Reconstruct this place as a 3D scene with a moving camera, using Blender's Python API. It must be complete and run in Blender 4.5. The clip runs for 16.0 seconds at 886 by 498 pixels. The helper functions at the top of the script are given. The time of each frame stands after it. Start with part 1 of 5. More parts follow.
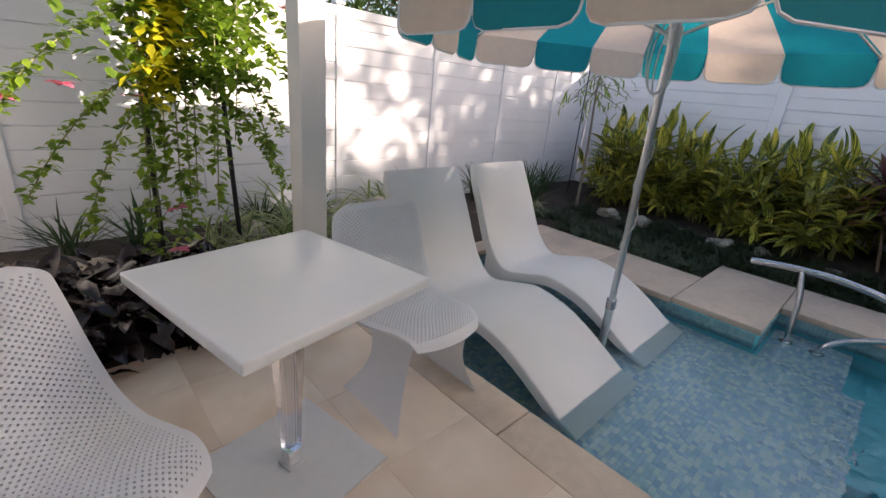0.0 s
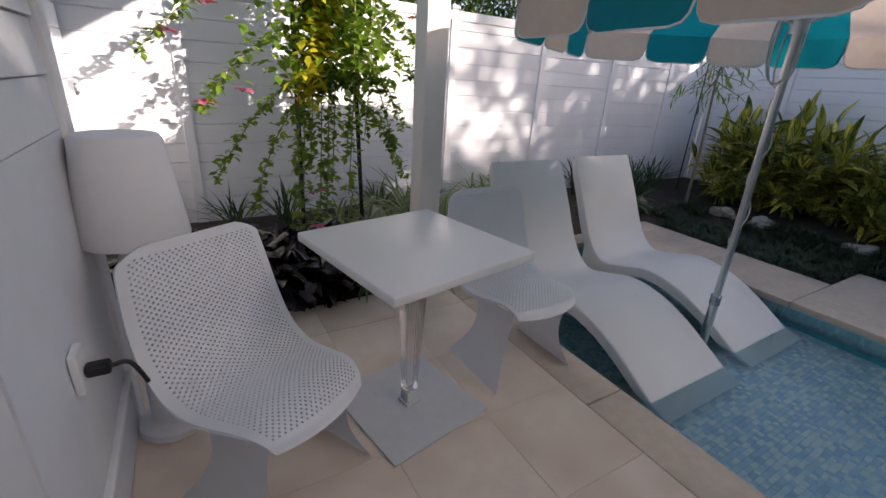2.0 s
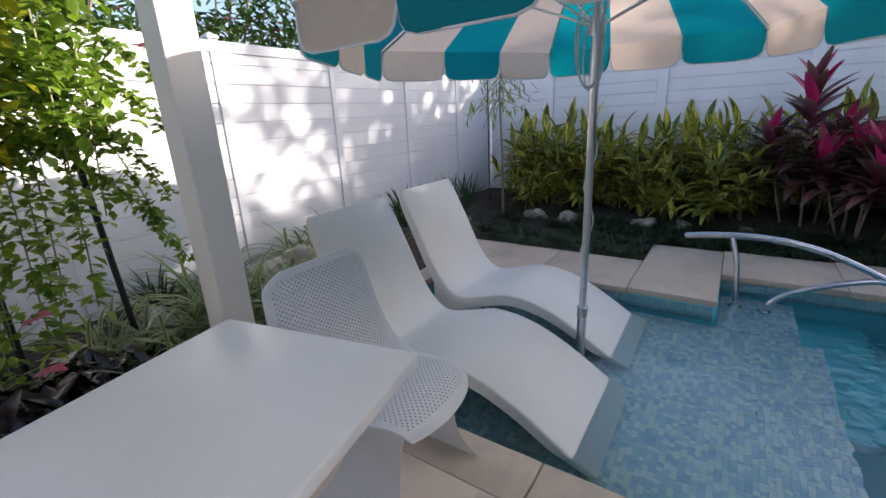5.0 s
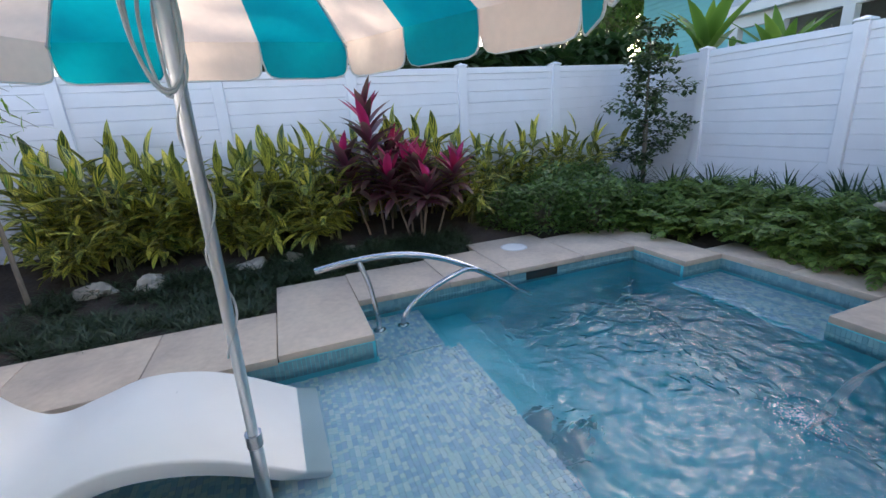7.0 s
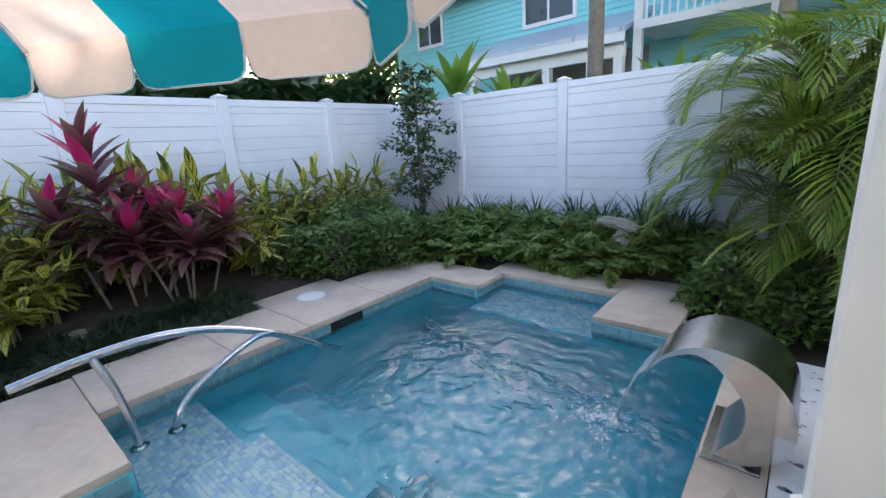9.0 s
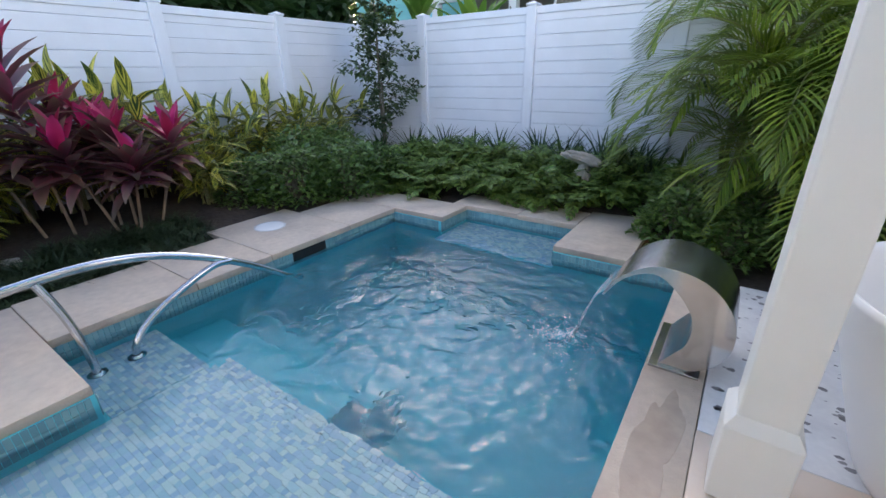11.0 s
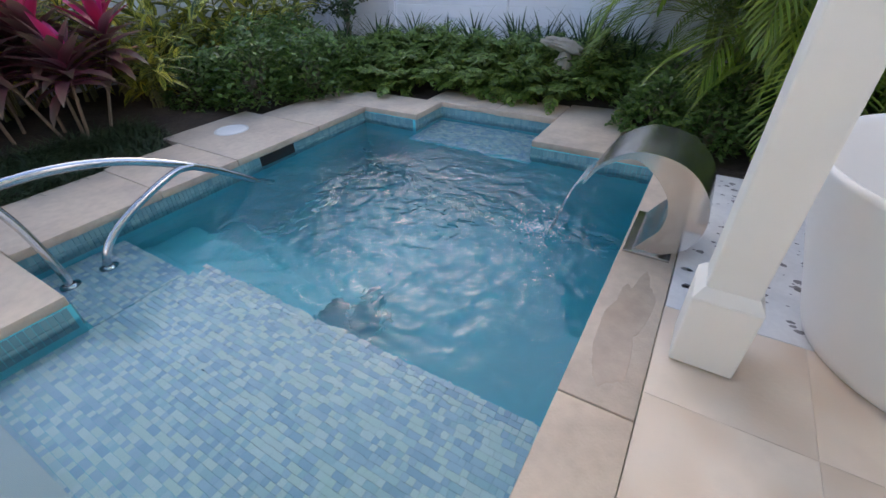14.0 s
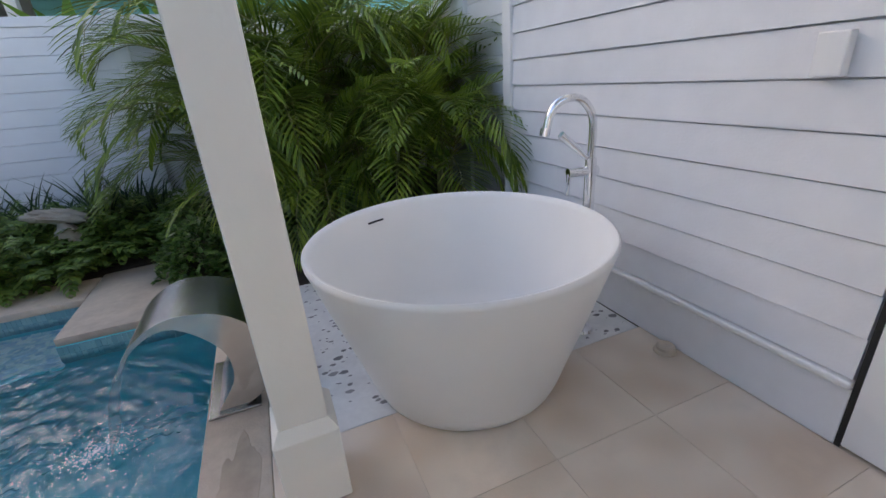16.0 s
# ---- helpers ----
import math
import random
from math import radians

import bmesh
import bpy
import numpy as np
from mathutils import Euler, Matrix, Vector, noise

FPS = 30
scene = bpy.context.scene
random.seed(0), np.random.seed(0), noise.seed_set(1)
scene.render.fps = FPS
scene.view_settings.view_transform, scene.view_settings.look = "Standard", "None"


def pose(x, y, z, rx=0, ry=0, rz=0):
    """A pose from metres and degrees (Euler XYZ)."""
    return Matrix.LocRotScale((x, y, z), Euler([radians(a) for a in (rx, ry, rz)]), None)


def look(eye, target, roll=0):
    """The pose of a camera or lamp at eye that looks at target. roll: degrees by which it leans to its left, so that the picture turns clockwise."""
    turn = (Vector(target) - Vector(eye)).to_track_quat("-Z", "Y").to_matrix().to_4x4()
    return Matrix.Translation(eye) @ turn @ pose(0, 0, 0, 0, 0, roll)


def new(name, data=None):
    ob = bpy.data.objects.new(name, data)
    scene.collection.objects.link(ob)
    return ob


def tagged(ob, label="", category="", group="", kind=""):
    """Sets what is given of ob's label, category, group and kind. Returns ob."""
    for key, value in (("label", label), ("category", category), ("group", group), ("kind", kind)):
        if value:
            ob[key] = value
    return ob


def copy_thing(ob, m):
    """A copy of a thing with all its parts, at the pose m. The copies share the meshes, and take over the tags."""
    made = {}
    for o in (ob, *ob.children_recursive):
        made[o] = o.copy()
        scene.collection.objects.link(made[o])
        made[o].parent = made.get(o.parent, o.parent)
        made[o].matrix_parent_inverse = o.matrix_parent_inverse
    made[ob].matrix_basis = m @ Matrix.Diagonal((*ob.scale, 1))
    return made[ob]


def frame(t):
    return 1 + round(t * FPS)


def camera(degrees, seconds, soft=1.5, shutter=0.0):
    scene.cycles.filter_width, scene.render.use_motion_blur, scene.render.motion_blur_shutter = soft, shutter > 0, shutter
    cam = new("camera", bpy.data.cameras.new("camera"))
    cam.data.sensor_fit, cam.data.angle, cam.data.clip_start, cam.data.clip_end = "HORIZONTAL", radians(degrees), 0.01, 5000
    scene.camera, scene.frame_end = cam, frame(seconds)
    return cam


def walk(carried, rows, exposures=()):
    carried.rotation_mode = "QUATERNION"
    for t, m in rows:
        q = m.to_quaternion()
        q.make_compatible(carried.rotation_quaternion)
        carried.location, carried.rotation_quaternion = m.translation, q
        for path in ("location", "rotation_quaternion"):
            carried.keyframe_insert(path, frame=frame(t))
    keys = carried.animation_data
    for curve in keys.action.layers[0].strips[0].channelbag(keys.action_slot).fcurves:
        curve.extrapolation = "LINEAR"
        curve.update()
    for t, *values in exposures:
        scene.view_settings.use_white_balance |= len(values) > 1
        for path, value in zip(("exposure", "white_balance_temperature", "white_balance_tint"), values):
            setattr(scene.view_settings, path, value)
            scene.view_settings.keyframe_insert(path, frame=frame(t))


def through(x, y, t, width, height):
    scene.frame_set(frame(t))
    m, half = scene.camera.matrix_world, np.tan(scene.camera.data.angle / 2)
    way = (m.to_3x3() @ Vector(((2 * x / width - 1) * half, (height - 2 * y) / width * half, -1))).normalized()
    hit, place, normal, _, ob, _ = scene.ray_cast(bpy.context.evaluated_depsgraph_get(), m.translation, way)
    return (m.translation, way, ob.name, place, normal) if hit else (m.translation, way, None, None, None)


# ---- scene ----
cam = camera(92.37, 16.0)
PATH = [  # seconds, place, turn
    (0.0, -1.384, 0.270, 1.291, 69.71, -5.09, -42.49),
    (0.5, -1.462, 0.241, 1.289, 69.06, -3.42, -37.36),
    (1.0, -1.518, 0.192, 1.300, 68.87, -3.26, -35.06),
    (1.5, -1.564, 0.140, 1.298, 68.39, -3.80, -31.71),
    (2.0, -1.582, 0.113, 1.297, 68.30, -3.46, -29.88),
    (2.5, -1.579, 0.098, 1.304, 67.99, -3.01, -28.71),
    (3.0, -1.581, 0.108, 1.300, 68.03, -2.17, -28.55),
    (5.5, -1.061, 0.773, 1.257, 74.75, 2.85, -66.86),
    (6.0, -0.831, 0.907, 1.171, 75.23, 1.37, -79.41),
    (6.5, -0.609, 0.928, 1.248, 73.52, 1.64, -96.90),
    (7.0, -0.494, 0.956, 1.262, 73.07, 3.50, -111.09),
    (7.5, -0.424, 0.886, 1.243, 73.54, 3.07, -114.70),
    (8.0, -0.345, 0.838, 1.250, 74.16, 2.58, -120.57),
    (8.5, -0.249, 0.830, 1.272, 75.87, 2.87, -131.61),
    (9.0, -0.193, 0.845, 1.275, 75.78, 3.45, -140.08),
    (11.5, -0.142, 0.903, 1.173, 64.73, 1.15, -145.78),
    (12.0, -0.139, 0.911, 1.146, 61.27, 0.55, -145.25),
    (12.5, -0.136, 0.912, 1.121, 57.66, 0.21, -144.69),
    (13.0, -0.132, 0.914, 1.099, 54.97, -0.35, -143.96),
    (13.5, -0.124, 0.917, 1.095, 54.24, -0.50, -143.72),
    (14.0, -0.132, 0.893, 1.130, 55.11, 1.46, -149.12),
    (14.5, -0.221, 0.807, 1.167, 61.55, 4.63, -167.76),
    (15.0, -0.309, 0.756, 1.175, 64.73, 4.63, 173.95),
    (15.5, -0.364, 0.739, 1.164, 68.00, 3.74, 161.68),
    (16.0, -0.409, 0.711, 1.184, 67.89, 4.05, 156.87),
]
EXPOSURES = [(0.0, 1.17, 7000, 20), (1.0, 0.84, 6750, 20), (3.0, 0.6, 6350, 19), (5.5, 1.2, 6250, 17), (6.5, 1.48, 6200, 16), (7.0, 1.81, 6250, 15), (9.0, 2.05, 6400, 16), (12.5, 2.09, 6550, 17), (14.0, 2.0, 6650, 17), (15.0, 1.88, 6650, 17), (16.0, 1.48, 6650, 17)]
walk(cam, [(t, pose(*p)) for t, *p in PATH], EXPOSURES)

# ---- world ----
SUN_ELEV, SUN_AZ = 19.5, -55.0   # the sun's height, and the way it stands from +x towards -y
world = bpy.data.worlds.new("sky")
scene.world = world
world.use_nodes = True
wn = world.node_tree.nodes
sky = wn.new("ShaderNodeTexSky")
sky.sky_type, sky.sun_disc = "NISHITA", False
sky.sun_elevation, sky.sun_rotation = radians(SUN_ELEV), radians(90 - SUN_AZ)
sky.air_density, sky.dust_density = 1.0, 2.2
wn["Background"].inputs["Strength"].default_value = 0.15
world.node_tree.links.new(sky.outputs["Color"], wn["Background"].inputs["Color"])
sun_way = Vector((math.cos(radians(SUN_ELEV)) * math.cos(radians(SUN_AZ)), math.cos(radians(SUN_ELEV)) * math.sin(radians(SUN_AZ)), math.sin(radians(SUN_ELEV))))
lamp = bpy.data.lights.new("sun", "SUN")
lamp.energy, lamp.angle, lamp.color = 5.0, radians(0.6), (1.0, 0.9, 0.76)
sun = new("sun", lamp)
sun.matrix_world = look(sun_way * 40, (0, 0, 0))

# ---- materials ----
def material(name, colour, rough=0.6, metal=0.0, grain=0.0, scale=20.0, bump=0.0, bump_scale=80.0, stain=None, stain_scale=2.0, stain_amount=0.5, spread=0.0, island=0.0, coat=0.0, rough_var=0.0, through=0.0):
    """Principled material: fine grain and large stains in the colour, fine relief, and a change of value from piece to piece."""
    m = bpy.data.materials.new(name)
    m.use_nodes = True
    n, l = m.node_tree.nodes, m.node_tree.links
    b = n["Principled BSDF"]
    b.inputs["Roughness"].default_value, b.inputs["Metallic"].default_value = rough, metal
    b.inputs["Coat Weight"].default_value = coat
    co = n.new("ShaderNodeTexCoord").outputs["Object"]
    if spread or island:
        g = n.new("ShaderNodeNewGeometry")
        o = n.new("ShaderNodeObjectInfo")
        shift = n.new("ShaderNodeVectorMath"); shift.operation = "MULTIPLY_ADD"
        l.new(o.outputs["Random"], shift.inputs[0]); shift.inputs[1].default_value = (17, 31, 5); l.new(co, shift.inputs[2])
        co = shift.outputs[0]
    rgb = n.new("ShaderNodeRGB"); rgb.outputs[0].default_value = (*colour, 1)
    c = rgb.outputs[0]
    def noise_node(sc, detail):
        t = n.new("ShaderNodeTexNoise"); t.inputs["Scale"].default_value, t.inputs["Detail"].default_value = sc, detail
        l.new(co, t.inputs["Vector"]); return t.outputs["Fac"]
    if stain:
        ramp = n.new("ShaderNodeMapRange"); l.new(noise_node(stain_scale, 6), ramp.inputs[0])
        ramp.inputs[1].default_value, ramp.inputs[2].default_value, ramp.inputs[4].default_value = 0.42, 0.68, stain_amount
        mix = n.new("ShaderNodeMix"); mix.data_type = "RGBA"; l.new(ramp.outputs[0], mix.inputs[0]); l.new(c, mix.inputs[6]); mix.inputs[7].default_value = (*stain, 1)
        c = mix.outputs[2]
    hsv = n.new("ShaderNodeHueSaturation"); l.new(c, hsv.inputs["Color"]); c = hsv.outputs[0]
    val = n.new("ShaderNodeMath"); val.operation = "ADD"; val.inputs[0].default_value = val.inputs[1].default_value = 0.5
    if grain:
        r = n.new("ShaderNodeMapRange"); l.new(noise_node(scale, 8), r.inputs[0]); r.inputs[1].default_value, r.inputs[2].default_value, r.inputs[3].default_value, r.inputs[4].default_value = 0.25, 0.75, 0.5 - grain, 0.5 + grain
        l.new(r.outputs[0], val.inputs[0])
    if spread or island:
        r = n.new("ShaderNodeMapRange"); l.new(o.outputs["Random"] if spread else g.outputs["Random Per Island"], r.inputs[0])
        s = spread or island
        r.inputs[3].default_value, r.inputs[4].default_value = 0.5 - s, 0.5 + s
        l.new(r.outputs[0], val.inputs[1])
    l.new(val.outputs[0], hsv.inputs["Value"])
    l.new(c, b.inputs["Base Color"])
    if rough_var:
        r = n.new("ShaderNodeMapRange"); l.new(noise_node(scale * 0.4, 5), r.inputs[0]); r.inputs[3].default_value, r.inputs[4].default_value = rough - rough_var, rough + rough_var
        l.new(r.outputs[0], b.inputs["Roughness"])
    if bump:
        bp = n.new("ShaderNodeBump"); bp.inputs["Strength"].default_value, bp.inputs["Distance"].default_value = bump, 0.01
        l.new(noise_node(bump_scale, 6), bp.inputs["Height"]); l.new(bp.outputs[0], b.inputs["Normal"])
    if through:
        tr = n.new("ShaderNodeBsdfTranslucent"); l.new(c, tr.inputs["Color"])
        ms = n.new("ShaderNodeMixShader"); ms.inputs[0].default_value = through
        l.new(b.outputs[0], ms.inputs[1]); l.new(tr.outputs[0], ms.inputs[2]); l.new(ms.outputs[0], n["Material Output"].inputs["Surface"])
    return m


def leaf_material(name, base, edge, stripes=0.0, tip=None, rough=0.45, through=0.35, vary=0.25):
    """A leaf: paler or darker stripes along the side veins, another colour to the rim, a change from leaf to leaf, and light through it."""
    m = bpy.data.materials.new(name)
    m.use_nodes = True
    n, l = m.node_tree.nodes, m.node_tree.links
    b = n["Principled BSDF"]
    b.inputs["Roughness"].default_value = rough
    uv = n.new("ShaderNodeUVMap").outputs[0]
    sep = n.new("ShaderNodeSeparateXYZ"); l.new(uv, sep.inputs[0])
    geo = n.new("ShaderNodeNewGeometry")
    side = n.new("ShaderNodeMath"); side.operation = "MULTIPLY_ADD"; l.new(sep.outputs[0], side.inputs[0]); side.inputs[1].default_value, side.inputs[2].default_value = 2, -1
    ab = n.new("ShaderNodeMath"); ab.operation = "ABSOLUTE"; l.new(side.outputs[0], ab.inputs[0])
    mix = n.new("ShaderNodeMix"); mix.data_type = "RGBA"; mix.inputs[6].default_value, mix.inputs[7].default_value = (*base, 1), (*edge, 1)
    if stripes:
        w = n.new("ShaderNodeMath"); w.operation = "MULTIPLY_ADD"; l.new(sep.outputs[1], w.inputs[0]); w.inputs[1].default_value = -1.6; l.new(ab.outputs[0], w.inputs[2])
        comb = n.new("ShaderNodeCombineXYZ"); l.new(w.outputs[0], comb.inputs[0]); l.new(geo.outputs["Random Per Island"], comb.inputs[1])
        sc = n.new("ShaderNodeVectorMath"); sc.operation = "MULTIPLY"; l.new(comb.outputs[0], sc.inputs[0]); sc.inputs[1].default_value = (8, 60, 1)
        t = n.new("ShaderNodeTexNoise"); t.inputs["Scale"].default_value, t.inputs["Detail"].default_value = 1.0, 2; l.new(sc.outputs[0], t.inputs["Vector"])
        r = n.new("ShaderNodeMapRange"); l.new(t.outputs["Fac"], r.inputs[0]); r.inputs[1].default_value, r.inputs[2].default_value, r.inputs[4].default_value = 0.485, 0.555, stripes
        l.new(r.outputs[0], mix.inputs[0])
    else:
        p = n.new("ShaderNodeMath"); p.operation = "POWER"; l.new(ab.outputs[0], p.inputs[0]); p.inputs[1].default_value = 2.5
        l.new(p.outputs[0], mix.inputs[0])
    c = mix.outputs[2]
    if tip:
        mt = n.new("ShaderNodeMix"); mt.data_type = "RGBA"; l.new(c, mt.inputs[6]); mt.inputs[7].default_value = (*tip, 1)
        pw = n.new("ShaderNodeMath"); pw.operation = "POWER"; l.new(sep.outputs[1], pw.inputs[0]); pw.inputs[1].default_value = 2.0
        l.new(pw.outputs[0], mt.inputs[0]); c = mt.outputs[2]
    hsv = n.new("ShaderNodeHueSaturation"); l.new(c, hsv.inputs["Color"])
    r = n.new("ShaderNodeMapRange"); l.new(geo.outputs["Random Per Island"], r.inputs[0]); r.inputs[3].default_value, r.inputs[4].default_value = 1 - vary, 1 + vary
    l.new(r.outputs[0], hsv.inputs["Value"])
    rh = n.new("ShaderNodeMapRange"); l.new(geo.outputs["Random Per Island"], rh.inputs[0]); rh.inputs[3].default_value, rh.inputs[4].default_value = 0.515, 0.485
    l.new(rh.outputs[0], hsv.inputs["Hue"])
    l.new(hsv.outputs[0], b.inputs["Base Color"])
    tr = n.new("ShaderNodeBsdfTranslucent"); l.new(hsv.outputs[0], tr.inputs["Color"])
    ms = n.new("ShaderNodeMixShader"); ms.inputs[0].default_value = through
    l.new(b.outputs[0], ms.inputs[1]); l.new(tr.outputs[0], ms.inputs[2]); l.new(ms.outputs[0], n["Material Output"].inputs["Surface"])
    return m


M_WHITE = material("white_paint", (0.8, 0.8, 0.8), 0.45, grain=0.03, scale=6, bump=0.08, bump_scale=60, stain=(0.66, 0.65, 0.62), stain_scale=1.5, stain_amount=0.35)
# white pillar paint; warm light bounced off the tiles is put into its colour
M_PILLAR = material("bounce_warmed_white_paint", (0.8, 0.77, 0.71), 0.45, grain=0.03, scale=6, bump=0.08, bump_scale=60, stain=(0.68, 0.65, 0.6), stain_scale=1.5, stain_amount=0.3)
M_VINYL = material("white_vinyl", (0.78, 0.79, 0.83), 0.4, grain=0.03, scale=4, stain=(0.66, 0.67, 0.7), stain_scale=1.2, stain_amount=0.4, bump=0.05, bump_scale=30)
M_SIDING = material("siding_paint", (0.76, 0.77, 0.8), 0.5, grain=0.03, scale=9, bump=0.12, bump_scale=90, stain=(0.66, 0.66, 0.68), stain_scale=2, stain_amount=0.3)
M_TRAV = material("travertine_tile", (0.72, 0.61, 0.5), 0.42, grain=0.06, scale=14, bump=0.08, bump_scale=70, stain=(0.57, 0.44, 0.33), stain_scale=3.5, stain_amount=0.85, spread=0.03, rough_var=0.1)
M_COPING = material("coping_stone", (0.56, 0.46, 0.36), 0.6, grain=0.09, scale=22, bump=0.2, bump_scale=120, stain=(0.4, 0.33, 0.27), stain_scale=3.0, stain_amount=0.75, spread=0.05)
M_GROUT = material("grout", (0.68, 0.58, 0.48), 0.85, grain=0.08, scale=60, bump=0.2)
M_TERR = material("terrazzo", (0.7, 0.69, 0.67), 0.4, grain=0.05, scale=40, stain=(0.55, 0.54, 0.53), stain_scale=8)
M_CHIP = material("terrazzo_chip", (0.2, 0.19, 0.19), 0.45, island=0.45)
M_PLASTER = material("pool_plaster", (0.11, 0.63, 0.7), 0.6, grain=0.05, scale=12, stain=(0.09, 0.55, 0.64), stain_scale=1.6, stain_amount=0.5)
M_DIRT = material("dark_mulch", (0.035, 0.025, 0.02), 0.9, grain=0.3, scale=30, bump=1.0, bump_scale=25, stain=(0.07, 0.05, 0.035), stain_scale=4)
M_ROCK = material("limestone_rock", (0.46, 0.42, 0.36), 0.85, grain=0.3, scale=7, bump=1.0, bump_scale=18, stain=(0.24, 0.21, 0.17), stain_scale=3, stain_amount=0.8, spread=0.1)
M_PLASTIC = material("white_resin", (0.74, 0.74, 0.73), 0.42, grain=0.02, scale=10, bump=0.06, bump_scale=200, stain=(0.66, 0.65, 0.62), stain_scale=2.5, stain_amount=0.35)
M_CHAIR = material("chair_resin", (0.73, 0.74, 0.76), 0.45, grain=0.02, scale=10)
M_TABLE = material("table_laminate", (0.76, 0.76, 0.74), 0.32, grain=0.02, scale=12, stain=(0.68, 0.68, 0.66), stain_scale=3, stain_amount=0.3)
M_GREY = material("grey_powder_coat", (0.55, 0.56, 0.56), 0.5, grain=0.04, scale=25, bump=0.05, bump_scale=300)
M_STEEL = material("brushed_steel", (0.46, 0.46, 0.47), 0.24, 1.0, grain=0.1, scale=15, stain=(0.3, 0.3, 0.31), stain_scale=6, stain_amount=0.6, rough_var=0.1)
M_POLISHED = material("polished_steel", (0.62, 0.61, 0.6), 0.12, 1.0, grain=0.06, scale=10, rough_var=0.06)
M_WET = material("wet_stone", (0.4, 0.31, 0.235), 0.3, grain=0.1, scale=18, bump=0.1, bump_scale=90, stain=(0.48, 0.39, 0.3), stain_scale=6, stain_amount=0.8)
M_CHROME = material("chrome", (0.82, 0.83, 0.85), 0.07, 1.0, grain=0.02)
M_RAIL = material("rail_steel", (0.6, 0.61, 0.63), 0.2, 1.0, grain=0.05, rough_var=0.06)
M_POLE = material("pole_aluminium", (0.66, 0.67, 0.68), 0.3, 1.0, grain=0.04)
M_TEAL = material("teal_canvas", (0.0, 0.27, 0.32), 0.85, grain=0.05, scale=30, bump=0.25, bump_scale=500, stain=(0.0, 0.22, 0.27), stain_scale=3, through=0.5)
# cream warmed to peach, in place of sunlight glowing through the canvas
M_CREAM = material("cream_canvas", (0.78, 0.63, 0.52), 0.85, grain=0.04, scale=30, bump=0.25, bump_scale=500, stain=(0.66, 0.55, 0.47), stain_scale=3, through=0.5)
M_PIPING = material("white_piping", (0.75, 0.75, 0.74), 0.7)
M_BLACK = material("black_rubber_and_recess_shade", (0.012, 0.012, 0.012), 0.5, grain=0.05)
M_TUB = material("matte_stone_resin", (0.8, 0.79, 0.77), 0.38, grain=0.015, scale=8, stain=(0.75, 0.73, 0.7), stain_scale=2, stain_amount=0.4)
M_FOAM = material("water_foam", (0.8, 0.85, 0.87), 0.25, grain=0.02)
M_BARK = material("grey_bark", (0.2, 0.17, 0.13), 0.9, grain=0.25, scale=12, bump=0.6, bump_scale=40)
M_TISTEM = material("pale_tan_stem", (0.2, 0.145, 0.1), 0.8, grain=0.2, scale=14, bump=0.4, bump_scale=60)
M_CANE = material("green_cane", (0.2, 0.2, 0.08), 0.6, grain=0.2, scale=20)
M_TURQ = material("turquoise_siding", (0.27, 0.68, 0.7), 0.6, grain=0.04, scale=5)
M_ROOF = material("metal_roof", (0.5, 0.53, 0.58), 0.4, 0.3, grain=0.05, scale=4)
M_DARKGLASS = material("window_dark_glass", (0.05, 0.06, 0.07), 0.05)
M_SHADE = material("white_lampshade", (0.76, 0.76, 0.77), 0.6, grain=0.02, scale=20)
L_ALP = leaf_material("shell_ginger_leaf", (0.02, 0.062, 0.014), (0.7, 0.65, 0.1), stripes=1.0, rough=0.38, through=0.25, vary=0.4)
L_FERN = leaf_material("fern_leaf", (0.12, 0.21, 0.045), (0.24, 0.34, 0.07), vary=0.45)
L_SHRUB = leaf_material("shrub_leaf", (0.08, 0.16, 0.035), (0.19, 0.29, 0.07), rough=0.3, vary=0.5)
L_TI = leaf_material("ti_leaf", (0.13, 0.045, 0.06), (0.26, 0.05, 0.1), tip=(0.2, 0.14, 0.08), rough=0.33, vary=0.45)
L_TIPINK = leaf_material("ti_young_leaf", (0.62, 0.025, 0.14), (0.74, 0.06, 0.24), tip=(0.32, 0.03, 0.09), rough=0.35)
L_PALM = leaf_material("palm_leaf", (0.14, 0.23, 0.03), (0.3, 0.38, 0.06), rough=0.3, through=0.42, vary=0.5)
L_MONDO = leaf_material("mondo_grass_leaf", (0.032, 0.055, 0.024), (0.06, 0.095, 0.04), through=0.2)
L_LIRI = leaf_material("striped_grass_leaf", (0.11, 0.19, 0.045), (0.6, 0.6, 0.32), vary=0.35)
L_DGRASS = leaf_material("dark_strap_leaf", (0.03, 0.07, 0.02), (0.05, 0.1, 0.03))
L_VINE = leaf_material("vine_leaf", (0.16, 0.28, 0.025), (0.26, 0.38, 0.04), through=0.45, vary=0.4)
L_VINEY = leaf_material("young_vine_leaf", (0.6, 0.58, 0.03), (0.66, 0.62, 0.04), through=0.5)
L_BLACK = leaf_material("dark_burgundy_leaf", (0.018, 0.012, 0.012), (0.03, 0.018, 0.016), rough=0.25, through=0.1)
L_BANANA = leaf_material("banana_leaf", (0.14, 0.27, 0.04), (0.2, 0.34, 0.06), through=0.5)
L_DTREE = leaf_material("dark_glossy_leaf", (0.05, 0.095, 0.03), (0.12, 0.17, 0.06), rough=0.3, vary=0.5)
L_PINK = leaf_material("pink_petal", (0.75, 0.16, 0.26), (0.8, 0.3, 0.4), rough=0.6)
L_FLOWB = leaf_material("blue_petal", (0.2, 0.28, 0.6), (0.3, 0.38, 0.7))


